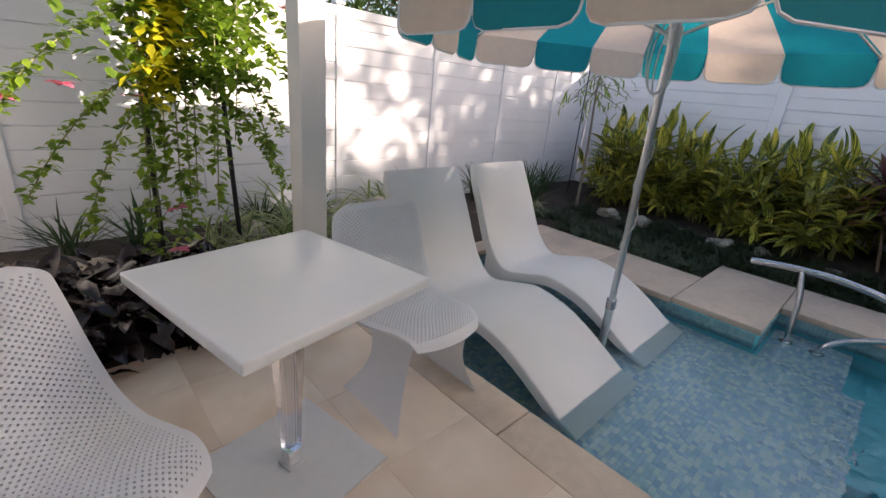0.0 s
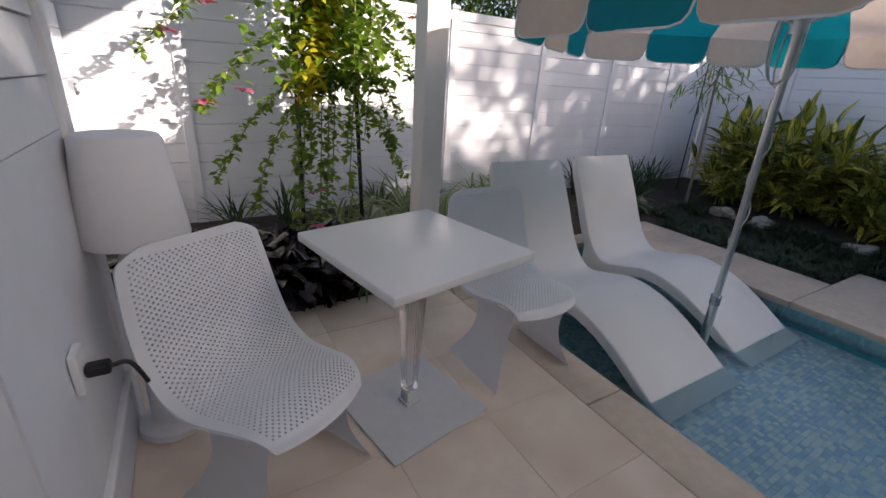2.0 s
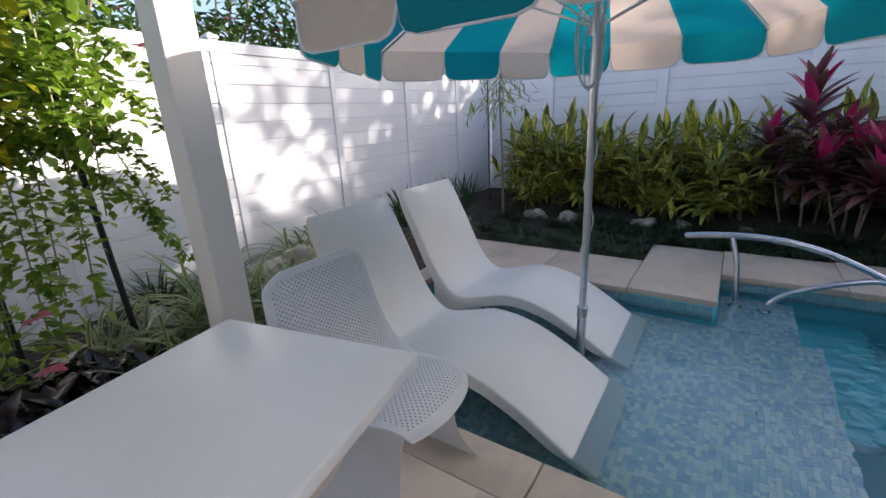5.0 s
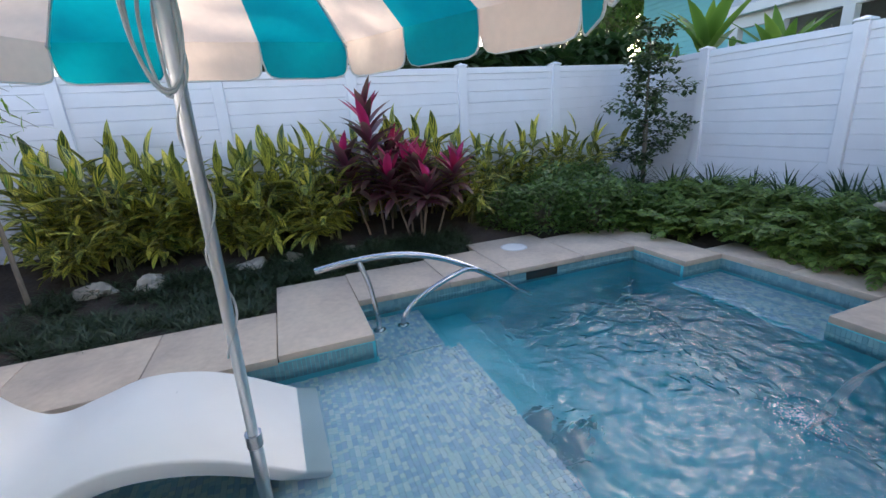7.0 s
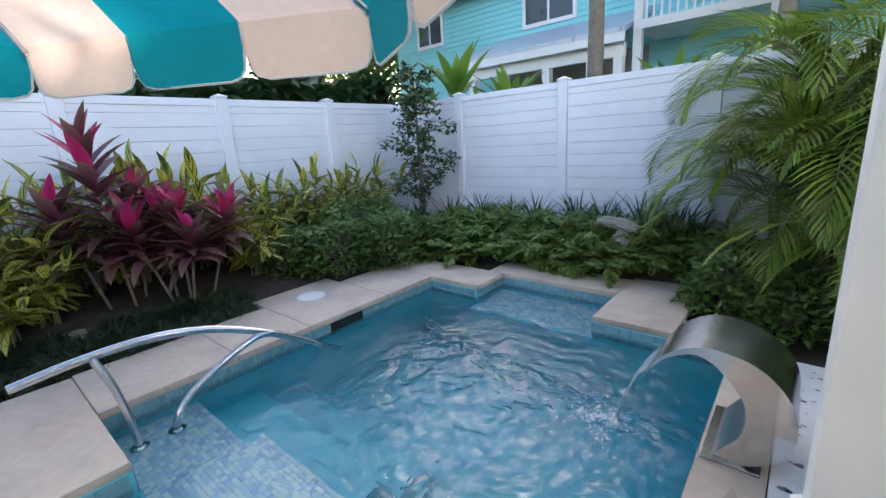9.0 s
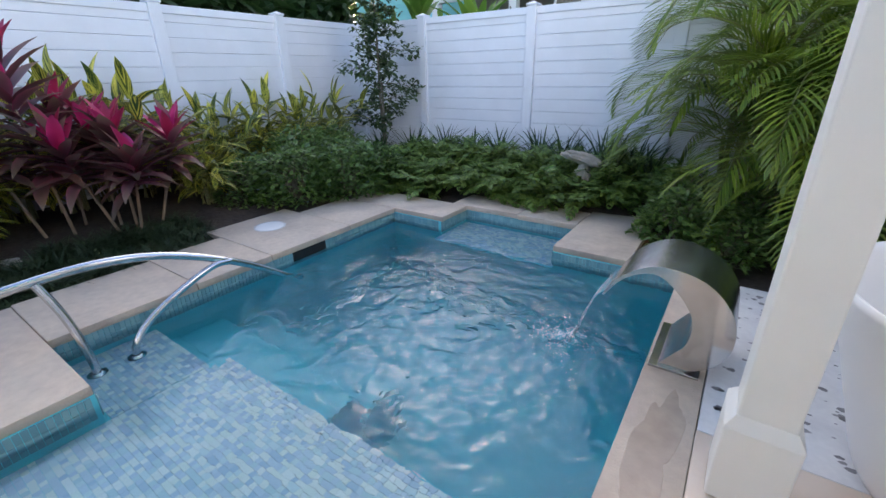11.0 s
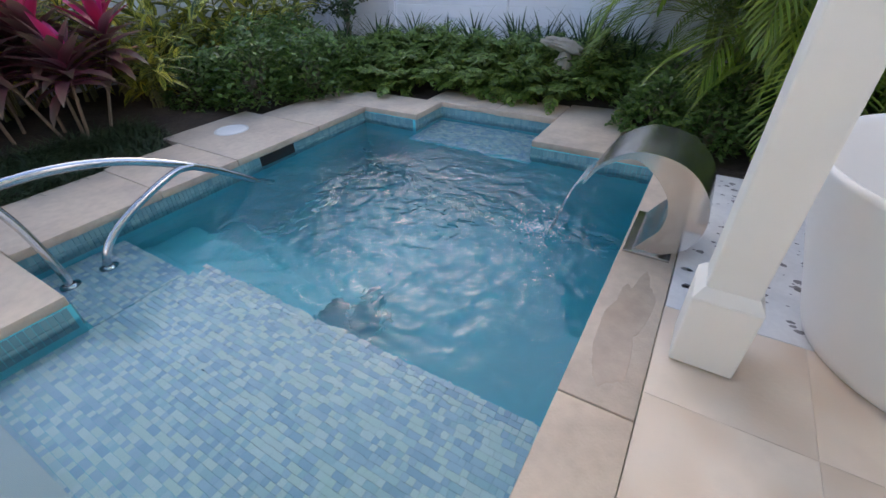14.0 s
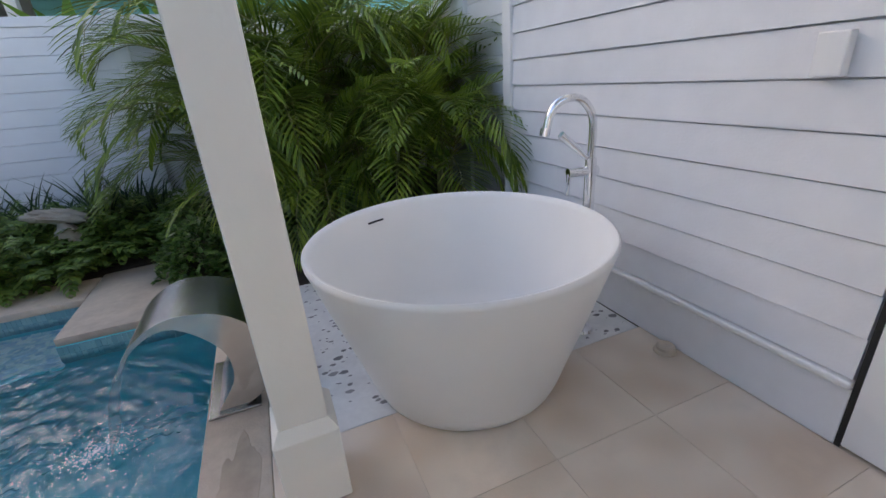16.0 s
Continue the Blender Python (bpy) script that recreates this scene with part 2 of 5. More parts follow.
def mosaic_material(name, tones, seed):
    m = bpy.data.materials.new(name); m.use_nodes = True
    n, l = m.node_tree.nodes, m.node_tree.links
    b = n["Principled BSDF"]; b.inputs["Roughness"].default_value = 0.2
    g = n.new("ShaderNodeNewGeometry"); o = n.new("ShaderNodeObjectInfo")
    add = n.new("ShaderNodeMath"); add.operation = "ADD"; l.new(g.outputs["Random Per Island"], add.inputs[0]); l.new(o.outputs["Random"], add.inputs[1])
    fr = n.new("ShaderNodeMath"); fr.operation = "FRACT"; l.new(add.outputs[0], fr.inputs[0])
    r = n.new("ShaderNodeValToRGB"); r.color_ramp.interpolation = "CONSTANT"
    r.color_ramp.elements.remove(r.color_ramp.elements[1])
    for i, c in enumerate(tones):
        e = r.color_ramp.elements[0] if i == 0 else r.color_ramp.elements.new(i / len(tones))
        e.color = (*c, 1)
    l.new(fr.outputs[0], r.inputs[0]); l.new(r.outputs[0], b.inputs["Base Color"])
    return m


M_MOSAIC = mosaic_material("glass_mosaic", [(0.48, 0.68, 0.74), (0.52, 0.68, 0.78), (0.74, 0.82, 0.81), (0.4, 0.58, 0.72), (0.58, 0.75, 0.79), (0.72, 0.82, 0.79), (0.48, 0.64, 0.76), (0.78, 0.85, 0.85)], 1)
M_WATERLINE = mosaic_material("waterline_tile", [(0.17, 0.36, 0.4), (0.2, 0.39, 0.43), (0.16, 0.34, 0.38), (0.22, 0.41, 0.44)], 2)


def water_material():
    m = bpy.data.materials.new("pool_water"); m.use_nodes = True
    n, l = m.node_tree.nodes, m.node_tree.links
    n.remove(n["Principled BSDF"])
    co = n.new("ShaderNodeTexCoord").outputs["Object"]
    def waves(scale, detail, dist):
        t = n.new("ShaderNodeTexNoise"); t.inputs["Scale"].default_value, t.inputs["Detail"].default_value, t.inputs["Distortion"].default_value = scale, detail, dist
        l.new(co, t.inputs["Vector"]); return t.outputs["Fac"]
    # the fountain stirs the deep part; the shelf lies still
    d = n.new("ShaderNodeVectorMath"); d.operation = "DISTANCE"; l.new(co, d.inputs[0]); d.inputs[1].default_value = (1.05, -0.95, WATER)
    fall = n.new("ShaderNodeMapRange"); l.new(d.outputs["Value"], fall.inputs[0]); fall.inputs[1].default_value, fall.inputs[2].default_value, fall.inputs[3].default_value, fall.inputs[4].default_value = 0.15, 1.6, 1.0, 0.04
    mul = n.new("ShaderNodeMath"); mul.operation = "MULTIPLY"; l.new(waves(6.5, 1.5, 1.0), mul.inputs[0]); l.new(fall.outputs[0], mul.inputs[1])
    bp = n.new("ShaderNodeBump"); bp.inputs["Strength"].default_value, bp.inputs["Distance"].default_value = 1.0, 0.046; l.new(mul.outputs[0], bp.inputs["Height"])
    fine = n.new("ShaderNodeMath"); fine.operation = "MULTIPLY"; l.new(waves(21.0, 1.5, 0.9), fine.inputs[0]); l.new(fall.outputs[0], fine.inputs[1])
    bp2 = n.new("ShaderNodeBump"); bp2.inputs["Strength"].default_value, bp2.inputs["Distance"].default_value = 1.0, 0.0105; l.new(fine.outputs[0], bp2.inputs["Height"]); l.new(bp.outputs[0], bp2.inputs["Normal"])
    rf = n.new("ShaderNodeBsdfRefraction"); rf.inputs["IOR"].default_value, rf.inputs["Color"].default_value, rf.inputs["Roughness"].default_value = 1.33, (0.88, 1.0, 1.0, 1), 0.0
    gl = n.new("ShaderNodeBsdfGlossy"); gl.inputs["Roughness"].default_value = 0.02
    fr = n.new("ShaderNodeFresnel"); fr.inputs["IOR"].default_value = 1.52
    for s in (rf, gl, fr): l.new(bp2.outputs[0], s.inputs["Normal"])
    ms = n.new("ShaderNodeMixShader"); l.new(fr.outputs[0], ms.inputs[0]); l.new(rf.outputs[0], ms.inputs[1]); l.new(gl.outputs[0], ms.inputs[2]); l.new(ms.outputs[0], n["Material Output"].inputs["Surface"])
    return m


def clear_material(name, ior, tint):
    m = bpy.data.materials.new(name); m.use_nodes = True
    b = m.node_tree.nodes["Principled BSDF"]
    b.inputs["Base Color"].default_value, b.inputs["Roughness"].default_value, b.inputs["Transmission Weight"].default_value, b.inputs["IOR"].default_value = (*tint, 1), 0.03, 1.0, ior
    return m


WATER, SHELF, DEEP = -0.12, -0.27, -1.25
M_WATER = water_material()
M_ACRYLIC = clear_material("clear_acrylic", 1.25, (0.88, 0.87, 0.9))
M_JET = clear_material("falling_water", 1.1, (1, 1, 1))
M_JET.node_tree.nodes["Principled BSDF"].inputs["Transmission Weight"].default_value = 0.3
M_JET.node_tree.nodes["Principled BSDF"].inputs["Alpha"].default_value = 0.32


# ---- builders ----
def link(name, bm, mat, parent=None, label="", smooth=None):
    me = bpy.data.meshes.new(name)
    bm.to_mesh(me); bm.free()
    me.materials.append(mat)
    ob = new(name, me)
    if smooth is not None:
        for p in me.polygons: p.use_smooth = True
        me.set_sharp_from_angle(angle=radians(smooth))
    if parent: ob.parent = parent
    if label: ob["label"] = label
    return ob


def part(name, bm, mat, parent, label="", smooth=None):
    return link(name, bm, mat, parent, label, smooth)


def root(name, label, category, group="", kind="", at=(0, 0, 0), turn=0):
    ob = new(name)
    ob.empty_display_size = 0.1
    ob.matrix_world = pose(*at, 0, 0, turn)
    return tagged(ob, label, category, group, kind)


def box(x0, x1, y0, y1, z0, z1, bevel=0.0, seg=2, bm=None):
    b2 = bmesh.new()
    bmesh.ops.create_cube(b2, size=1, matrix=Matrix.Translation(((x0 + x1) / 2, (y0 + y1) / 2, (z0 + z1) / 2)) @ Matrix.Diagonal((x1 - x0, y1 - y0, z1 - z0, 1)))
    if bevel: bmesh.ops.bevel(b2, geom=b2.edges[:], offset=bevel, segments=seg, profile=0.5, affect="EDGES")
    if bm is None: return b2
    me = bpy.data.meshes.new("t"); b2.to_mesh(me); b2.free(); bm.from_mesh(me); bpy.data.meshes.remove(me)
    return bm


def tube(points, radius, sides=10, bm=None, cap=True):
    """A round bar along points; radius may be a list."""
    bm = bm or bmesh.new()
    pts = [Vector(p) for p in points]
    rs = radius if isinstance(radius, (list, tuple)) else [radius] * len(pts)
    rings, up = [], None
    for i, p in enumerate(pts):
        d = (pts[min(i + 1, len(pts) - 1)] - pts[max(i - 1, 0)]).normalized()
        if up is None: up = d.orthogonal().normalized()
        up = (up - d * up.dot(d)).normalized()
        s = d.cross(up)
        rings.append([bm.verts.new(p + (up * math.cos(a) + s * math.sin(a)) * rs[i]) for a in (2 * math.pi * k / sides for k in range(sides))])
    for a, b in zip(rings, rings[1:]):
        for k in range(sides): bm.faces.new((a[k], a[(k + 1) % sides], b[(k + 1) % sides], b[k]))
    if cap:
        bm.faces.new(rings[0][::-1]); bm.faces.new(rings[-1])
    return bm


def smooth_path(pts, steps=6):
    """Catmull-Rom through pts."""
    P = [Vector(p) for p in pts]
    P = [2 * P[0] - P[1]] + P + [2 * P[-1] - P[-2]]
    out = []
    for i in range(1, len(P) - 2):
        for k in range(steps):
            t = k / steps
            a, b, c, d = P[i - 1], P[i], P[i + 1], P[i + 2]
            out.append(0.5 * ((2 * b) + (c - a) * t + (2 * a - 5 * b + 4 * c - d) * t * t + (3 * b - a - 3 * c + d) * t ** 3))
    return out + [P[-2]]


def lathe(profile, sides=48, bm=None):
    """Turned body round z from (r, z) pairs."""
    bm = bm or bmesh.new()
    rings = [[bm.verts.new((r * math.cos(2 * math.pi * k / sides), r * math.sin(2 * math.pi * k / sides), z)) for k in range(sides)] for r, z in profile]
    for a, b in zip(rings, rings[1:]):
        for k in range(sides): bm.faces.new((a[k], a[(k + 1) % sides], b[(k + 1) % sides], b[k]))
    return bm


class Leaves:
    """Gathers many leaves into one mesh, each a bent, folded strip."""
    def __init__(self): self.v, self.f, self.uv, self.n = [], [], [], 0

    def leaf(self, base, yaw, elev, length, width, bend=0.8, seg=4, fold=0.25, roll=0.0, belly=0.45):
        t = np.linspace(0, 1, seg + 1)
        ang = elev - bend * t
        step = length / seg
        h = np.concatenate([[0], np.cumsum(np.cos((ang[:-1] + ang[1:]) / 2)) * step])
        z = np.concatenate([[0], np.cumsum(np.sin((ang[:-1] + ang[1:]) / 2)) * step])
        cy, sy = math.cos(yaw), math.sin(yaw)
        w = width * 0.5 * np.sin(np.pi * np.clip(t, 0.04, 1) ** (0.7 if belly < 0.5 else 1.1)) ** 0.8
        w[-1] = width * 0.02
        mid = np.stack([base[0] + h * cy, base[1] + h * sy, base[2] + z], 1)
        nx = np.stack([-np.sin(ang) * cy, -np.sin(ang) * sy, np.cos(ang)], 1)
        side = np.array([-sy, cy, 0.0])
        cr, sr = math.cos(roll), math.sin(roll)
        s = side * cr + nx * sr
        nn = nx * cr - side * sr
        a = mid + s * w[:, None] + nn * (w * fold)[:, None]
        b = mid - s * w[:, None] + nn * (w * fold)[:, None]
        v = np.empty((3 * (seg + 1), 3)); v[0::3], v[1::3], v[2::3] = a, mid, b
        self.v.append(v)
        for i in range(seg):
            o = self.n + 3 * i
            self.f += [(o, o + 1, o + 4, o + 3), (o + 1, o + 2, o + 5, o + 4)]
            t0, t1 = t[i], t[i + 1]
            self.uv += [(0, t0), (0.5, t0), (0.5, t1), (0, t1), (0.5, t0), (1, t0), (1, t1), (0.5, t1)]
        self.n += len(v)

    def mesh(self, name, mat):
        me = bpy.data.meshes.new(name)
        v = np.concatenate(self.v) if self.v else np.zeros((0, 3))
        me.from_pydata(v.tolist(), [], self.f)
        uv = me.uv_layers.new(name="UVMap")
        uv.data.foreach_set("uv", np.array(self.uv, dtype=np.float32).ravel())
        me.materials.append(mat)
        for p in me.polygons: p.use_smooth = True
        return me

    def under(self, name, mat, parent, label=""):
        ob = new(name, self.mesh(name, mat))
        if parent: ob.parent = parent
        if label: ob["label"] = label
        return ob


R = random.Random(7)
TAU = 2 * math.pi


def stock(template, places, **tags):
    """Sets a template at the first place and copies of it, one by one, at the rest; a place is x, y, z, turn, scale."""
    made = []
    for i, (x, y, z, turn, sc) in enumerate(places):
        ob = template if i == 0 else copy_thing(template, pose(0, 0, 0))
        ob.matrix_basis = pose(x, y, z, 0, 0, turn) @ Matrix.Diagonal((sc, sc, sc, 1))
        made.append(ob)
    return made

# ---- setting: ground and fences ----
HOLE = (-0.18, 2.62, -2.62, 2.66)
def ground_height(x, y):
    h = -0.05
    if x > 2.6 or y > 2.4 or y < -2.55 or x < -2:
        rise = max(min((x - 3.3) / 0.8, 1), min((y - 2.6) / 0.7, 1), min((-2.75 - y) / 0.8, 1), 0)
        h += 0.18 * rise + 0.03 * noise.noise((x * 2, y * 2, 0)) + 0.012 * noise.noise((x * 9, y * 9, 3))
    return h


def build_ground():
    bm = bmesh.new()
    xs = [-400, -60, -12, -5] + [-2.6 + 0.11 * i for i in range(8)] + [-1.8, -1.0, HOLE[0]] + [0.5 + 0.5 * i for i in range(4)] + [HOLE[1]] + [2.72 + 0.11 * i for i in range(26)] + [8, 20, 60, 400]
    ys = [-400, -60, -20, -8] + [-4.9 + 0.11 * i for i in range(21)] + [HOLE[2], -1.5, -0.5, 0.5, 1.5, HOLE[3]] + [2.78 + 0.11 * i for i in range(14)] + [6, 20, 60, 400]
    grid = [[bm.verts.new((x, y, ground_height(x, y) if abs(x) < 7 and abs(y) < 7 else -0.05)) for x in xs] for y in ys]
    for j in range(len(ys) - 1):
        for i in range(len(xs) - 1):
            cx, cy = (xs[i] + xs[i + 1]) / 2, (ys[j] + ys[j + 1]) / 2
            if HOLE[0] < cx < HOLE[1] and HOLE[2] < cy < HOLE[3]: continue
            bm.faces.new((grid[j][i], grid[j][i + 1], grid[j + 1][i + 1], grid[j + 1][i]))
    return tagged(link("ground", bm, M_DIRT, smooth=60), "dark brown mulch and soil of the planting beds", "ground", kind="structure")


build_ground()
FENCE_TOP, FX, FYL, FYR = 1.89, 5.0, 3.9, -4.345


def fence_post(parent, x, y, top=FENCE_TOP + 0.01, half=0.06):
    cap = half + 0.01
    bm = box(x - half, x + half, y - half, y + half, -0.1, top, 0.006)
    box(x - cap, x + cap, y - cap, y + cap, top, top + 0.022, 0.005, bm=bm)
    v = [bm.verts.new((x + a * (cap - 0.004), y + b * (cap - 0.004), top + 0.022)) for a, b in ((-1, -1), (1, -1), (1, 1), (-1, 1))]
    t = bm.verts.new((x, y, top + 0.05))
    for i in range(4): bm.faces.new((v[i], v[(i + 1) % 4], t))
    part("post", bm, M_VINYL, parent)


def fence(name, a, b, stops, label, bare=(), half=0.06):
    """A vinyl fence of lying boards between posts, from a to b; stops: the posts' places along it; bare: ends that meet another fence's post."""
    owner = root(name, label, "fence", kind="structure")
    ax, ay = a; bx, by = b
    along_x = abs(bx - ax) > abs(by - ay)
    for s in stops:
        if s in bare: continue
        fence_post(owner, *((s, ay) if along_x else (ax, s)), half=half)
    for s0, s1 in zip(stops, stops[1:]):
        for k in range(13):
            z0, z1 = 0.03 + k * 0.142, 0.03 + (k + 1) * 0.142 - 0.005
            args = (s0 + half - 0.01, s1 - half + 0.01, ay - 0.02, ay + 0.02) if along_x else (ax - 0.02, ax + 0.02, s0 + half - 0.01, s1 - half + 0.01)
            part("board", box(*args, z0, z1, 0.004, 1), M_VINYL, owner)
        args = (s0 + half - 0.01, s1 - half + 0.01, ay - 0.008, ay + 0.008) if along_x else (ax - 0.008, ax + 0.008, s0 + half - 0.01, s1 - half + 0.01)
        part("panel_core", box(*args, 0.0, FENCE_TOP - 0.03), M_VINYL, owner)
        for z in (0.0, FENCE_TOP - 0.06):
            args = (s0 + half - 0.01, s1 - half + 0.01, ay - 0.032, ay + 0.032) if along_x else (ax - 0.032, ax + 0.032, s0 + half - 0.01, s1 - half + 0.01)
            part("rail", box(*args, z - 0.02, z + 0.06, 0.006, 1), M_VINYL, owner)
    return owner


fence("wall_left_fence", (-2.0, FYL), (FX, FYL), [-2.69, -1.57, -0.45, 0.67, 1.79, 2.91, 4.03, FX], "white vinyl fence of horizontal boards, dappled with sunlight", half=0.036)
fence("wall_back_fence", (FX, FYR), (FX, FYL), [FYR, -2.9, -1.45, 0.0, 1.45, 2.9, FYL], "white vinyl fence of horizontal boards in the shade", (FYR, FYL))
fence("wall_right_fence", (-2.3, FYR), (FX, FYR), [-2.3, -1.0, 0.58, 2.18, 3.79, FX], "white vinyl fence with capped posts in the shade")
fence("wall_side_fence", (-2.3, FYR), (-2.3, -1.9), [FYR, -3.1, -1.95], "shaded white fence behind the palms", (FYR,))
fence("wall_corner_fence", (-2.2, 1.9), (-2.2, FYL), [2.0, FYL], "sunlit white fence beside the house corner", (FYL,))

# ---- setting: the house ----
WX, WY0, WY1 = -1.9, -1.79, 1.85
house = root("wall_house", "white house wall with horizontal lap siding", "wall", kind="structure")
part("core", box(WX - 0.16, WX - 0.02, WY0 + 0.02, 0.235, 0.0, 2.75), M_SIDING, house)
part("core", box(WX - 0.16, WX - 0.02, 0.93, WY1 - 0.02, 0.0, 2.75), M_SIDING, house)
part("core", box(WX - 0.16, WX - 0.02, 0.235, 0.93, 2.1, 2.75), M_SIDING, house)


def lap_board(y0, y1, z0, z1):
    bm = bmesh.new()
    prof = [(WX - 0.02, z0), (WX + 0.003, z0), (WX + 0.003, z0 + 0.003), (WX - 0.007, z1), (WX - 0.02, z1)]
    a = [bm.verts.new((x, y0, z)) for x, z in prof]
    b = [bm.verts.new((x, y1, z)) for x, z in prof]
    for i in range(5): bm.faces.new((a[i], b[i], b[(i + 1) % 5], a[(i + 1) % 5]))
    bm.faces.new(a[::-1]); bm.faces.new(b)
    return bm


for i in range(18):
    z0 = 0.249 + 0.1425 * i
    for y0, y1 in ((WY0 + 0.09, 0.215), (0.95, WY1 - 0.09)):
        if z0 < 2.7 and (y0 < 0 or z0 > 1.0): part("siding_board", lap_board(y0, y1, z0, z0 + 0.1365), M_SIDING, house)
part("flat_panel", box(WX - 0.02, WX + 0.001, 0.95, WY1 - 0.09, 0.244, 1.1), M_SIDING, house)
part("skirt", box(WX - 0.02, WX + 0.004, WY0 + 0.05, 0.222, 0.0, 0.215, 0.003), M_SIDING, house)
part("skirt", box(WX - 0.02, WX + 0.004, 0.94, WY1 - 0.05, 0.0, 0.215, 0.003), M_SIDING, house)
for y0, y1 in ((WY0 + 0.05, 0.222), (0.94, WY1 - 0.05)):
    bm = box(WX - 0.02, WX + 0.022, y0, y1, 0.217, 0.243, 0.008, 3)
    part("drip_lip", bm, M_WHITE, house)
for y in (WY0 + 0.045, WY1 - 0.045):
    part("corner_board", box(WX - 0.02, WX + 0.016, y - 0.045, y + 0.045, 0.0, 2.75, 0.004), M_WHITE, house)
    part("corner_board", box(WX - 0.2, WX - 0.021, y - 0.045, y + 0.045, 0.0, 2.75, 0.004), M_WHITE, house)
door = root("door_1", "closed white panelled door beside the siding wall", "door", kind="structure")
# a solid black strip stands in for the shade in the door gap
part("jamb", box(WX - 0.05, WX + 0.002, 0.2225, 0.2385, 0.0, 2.1), M_BLACK, door, "black strip for the shaded door gap")
bm = box(WX - 0.05, WX + 0.006, 0.24, 0.925, 0.012, 2.09, 0.004)
part("leaf", bm, M_WHITE, door)
roof = tagged(link("ceiling", box(-2.6, -0.22, -0.6, 2.6, 2.78, 2.86, 0.004), M_WHITE), "white boarded porch ceiling over the deck", "ceiling", kind="structure")
bm = box(-0.45, -0.25, -0.55, 2.55, 2.58, 2.779, 0.006)
tagged(link("trim", bm, M_WHITE), "white beam carried by the porch pillars", "beam", kind="structure")


def pillar(x, y, label):
    p = root("pillar", label, "pillar", "porch pillars", "structure")
    part("shaft", box(x - 0.069, x + 0.069, y - 0.069, y + 0.069, 0.3, 2.579, 0.006), M_PILLAR, p)
    bm = box(x - 0.092, x + 0.092, y - 0.092, y + 0.092, 0.004, 0.27, 0.006)
    part("base", bm, M_PILLAR, p)
    bm = bmesh.new()
    lo = [bm.verts.new((x + a * 0.092, y + b * 0.092, 0.271)) for a, b in ((-1, -1), (1, -1), (1, 1), (-1, 1))]
    hi = [bm.verts.new((x + a * 0.07, y + b * 0.07, 0.305)) for a, b in ((-1, -1), (1, -1), (1, 1), (-1, 1))]
    for i in range(4): bm.faces.new((lo[i], lo[(i + 1) % 4], hi[(i + 1) % 4], hi[i]))
    bm.faces.new(hi); bm.faces.new(lo[::-1])
    part("cap_moulding", bm, M_PILLAR, p)
    return p


pillar(-0.352, -0.388, "square white wooden porch pillar with a boxed base")
pillar(-0.352, 2.4, "square white wooden porch pillar behind the table")

# ---- setting: pool ----
OUT = [(0, -1.97), (0, 2.6), (1.93, 2.6), (1.93, 0.567), (2.53, 0.567), (2.53, -2.095), (1.972, -2.095), (1.972, -2.53), (0.867, -2.53), (0.867, -1.97)]
pool = root("pool", "small plaster swimming pool with a tiled sun shelf", "pool", kind="structure")
bm = bmesh.new()
top = [bm.verts.new((x, y, -0.045)) for x, y in OUT]
low = [bm.verts.new((x, y, DEEP)) for x, y in OUT]
for i in range(len(OUT)): bm.faces.new((top[i], low[i], low[(i + 1) % len(OUT)], top[(i + 1) % len(OUT)]))
bm.faces.new(low)
part("basin", bm, M_PLASTER, pool)
part("sun_shelf", box(0.002, 1.928, 0.0, 2.598, DEEP + 0.005, SHELF - 0.006), M_PLASTER, pool)
part("landing", box(1.929, 2.528, 0.1, 0.565, DEEP + 0.005, SHELF - 0.005), M_PLASTER, pool)
part("step", box(1.25, 2.528, -0.3, -0.002, DEEP + 0.005, -0.52, 0.012), M_PLASTER, pool)
part("step", box(1.25, 2.528, -0.6, -0.302, DEEP + 0.005, -0.78, 0.012), M_PLASTER, pool)
part("step", box(1.93, 2.528, -0.0015, 0.098, DEEP + 0.005, -0.5), M_PLASTER, pool)
part("bench", box(0.869, 1.97, -2.528, -1.98, DEEP + 0.005, SHELF - 0.006), M_PLASTER, pool)
bm = bmesh.new()
bm.faces.new([bm.verts.new((x, y, WATER)) for x, y in OUT[::-1]])
water = tagged(link("water", bm, M_WATER), "clear turquoise pool water, rippled by the fountain", "water", kind="structure")
water.visible_shadow = False


def boxes_mesh(name, items, mat, parent=None, inset=0.0):
    """Many small blocks (x0, x1, y0, y1, z0, z1) joined into one mesh, with chamfered tops left off the hidden side."""
    v, f = [], []
    for x0, x1, y0, y1, z0, z1 in items:
        o = len(v)
        v += [(x0, y0, z0), (x1, y0, z0), (x1, y1, z0), (x0, y1, z0), (x0, y0, z1), (x1, y0, z1), (x1, y1, z1), (x0, y1, z1)]
        f += [(o + 4, o + 5, o + 6, o + 7), (o, o + 1, o + 5, o + 4), (o + 1, o + 2, o + 6, o + 5), (o + 2, o + 3, o + 7, o + 6), (o + 3, o, o + 4, o + 7)]
    me = bpy.data.meshes.new(name); me.from_pydata(v, [], f); me.materials.append(mat)
    ob = new(name, me)
    if parent: ob.parent = parent
    return ob


def mosaic(x0, x1, y0, y1, z, skip=None):
    out, rows = [], int((y1 - y0) / 0.0262)
    for j in range(rows):
        y = y0 + j * 0.0262
        x = x0 - R.random() * 0.05
        while x < x1:
            w = R.choice((0.025, 0.025, 0.05))
            a, b = max(x, x0), min(x + w, x1)
            if b - a > 0.008 and not (skip and skip(a, y)): out.append((a, b - 0.001, y, y + 0.0252, z - 0.006, z))
            x += w
    return out


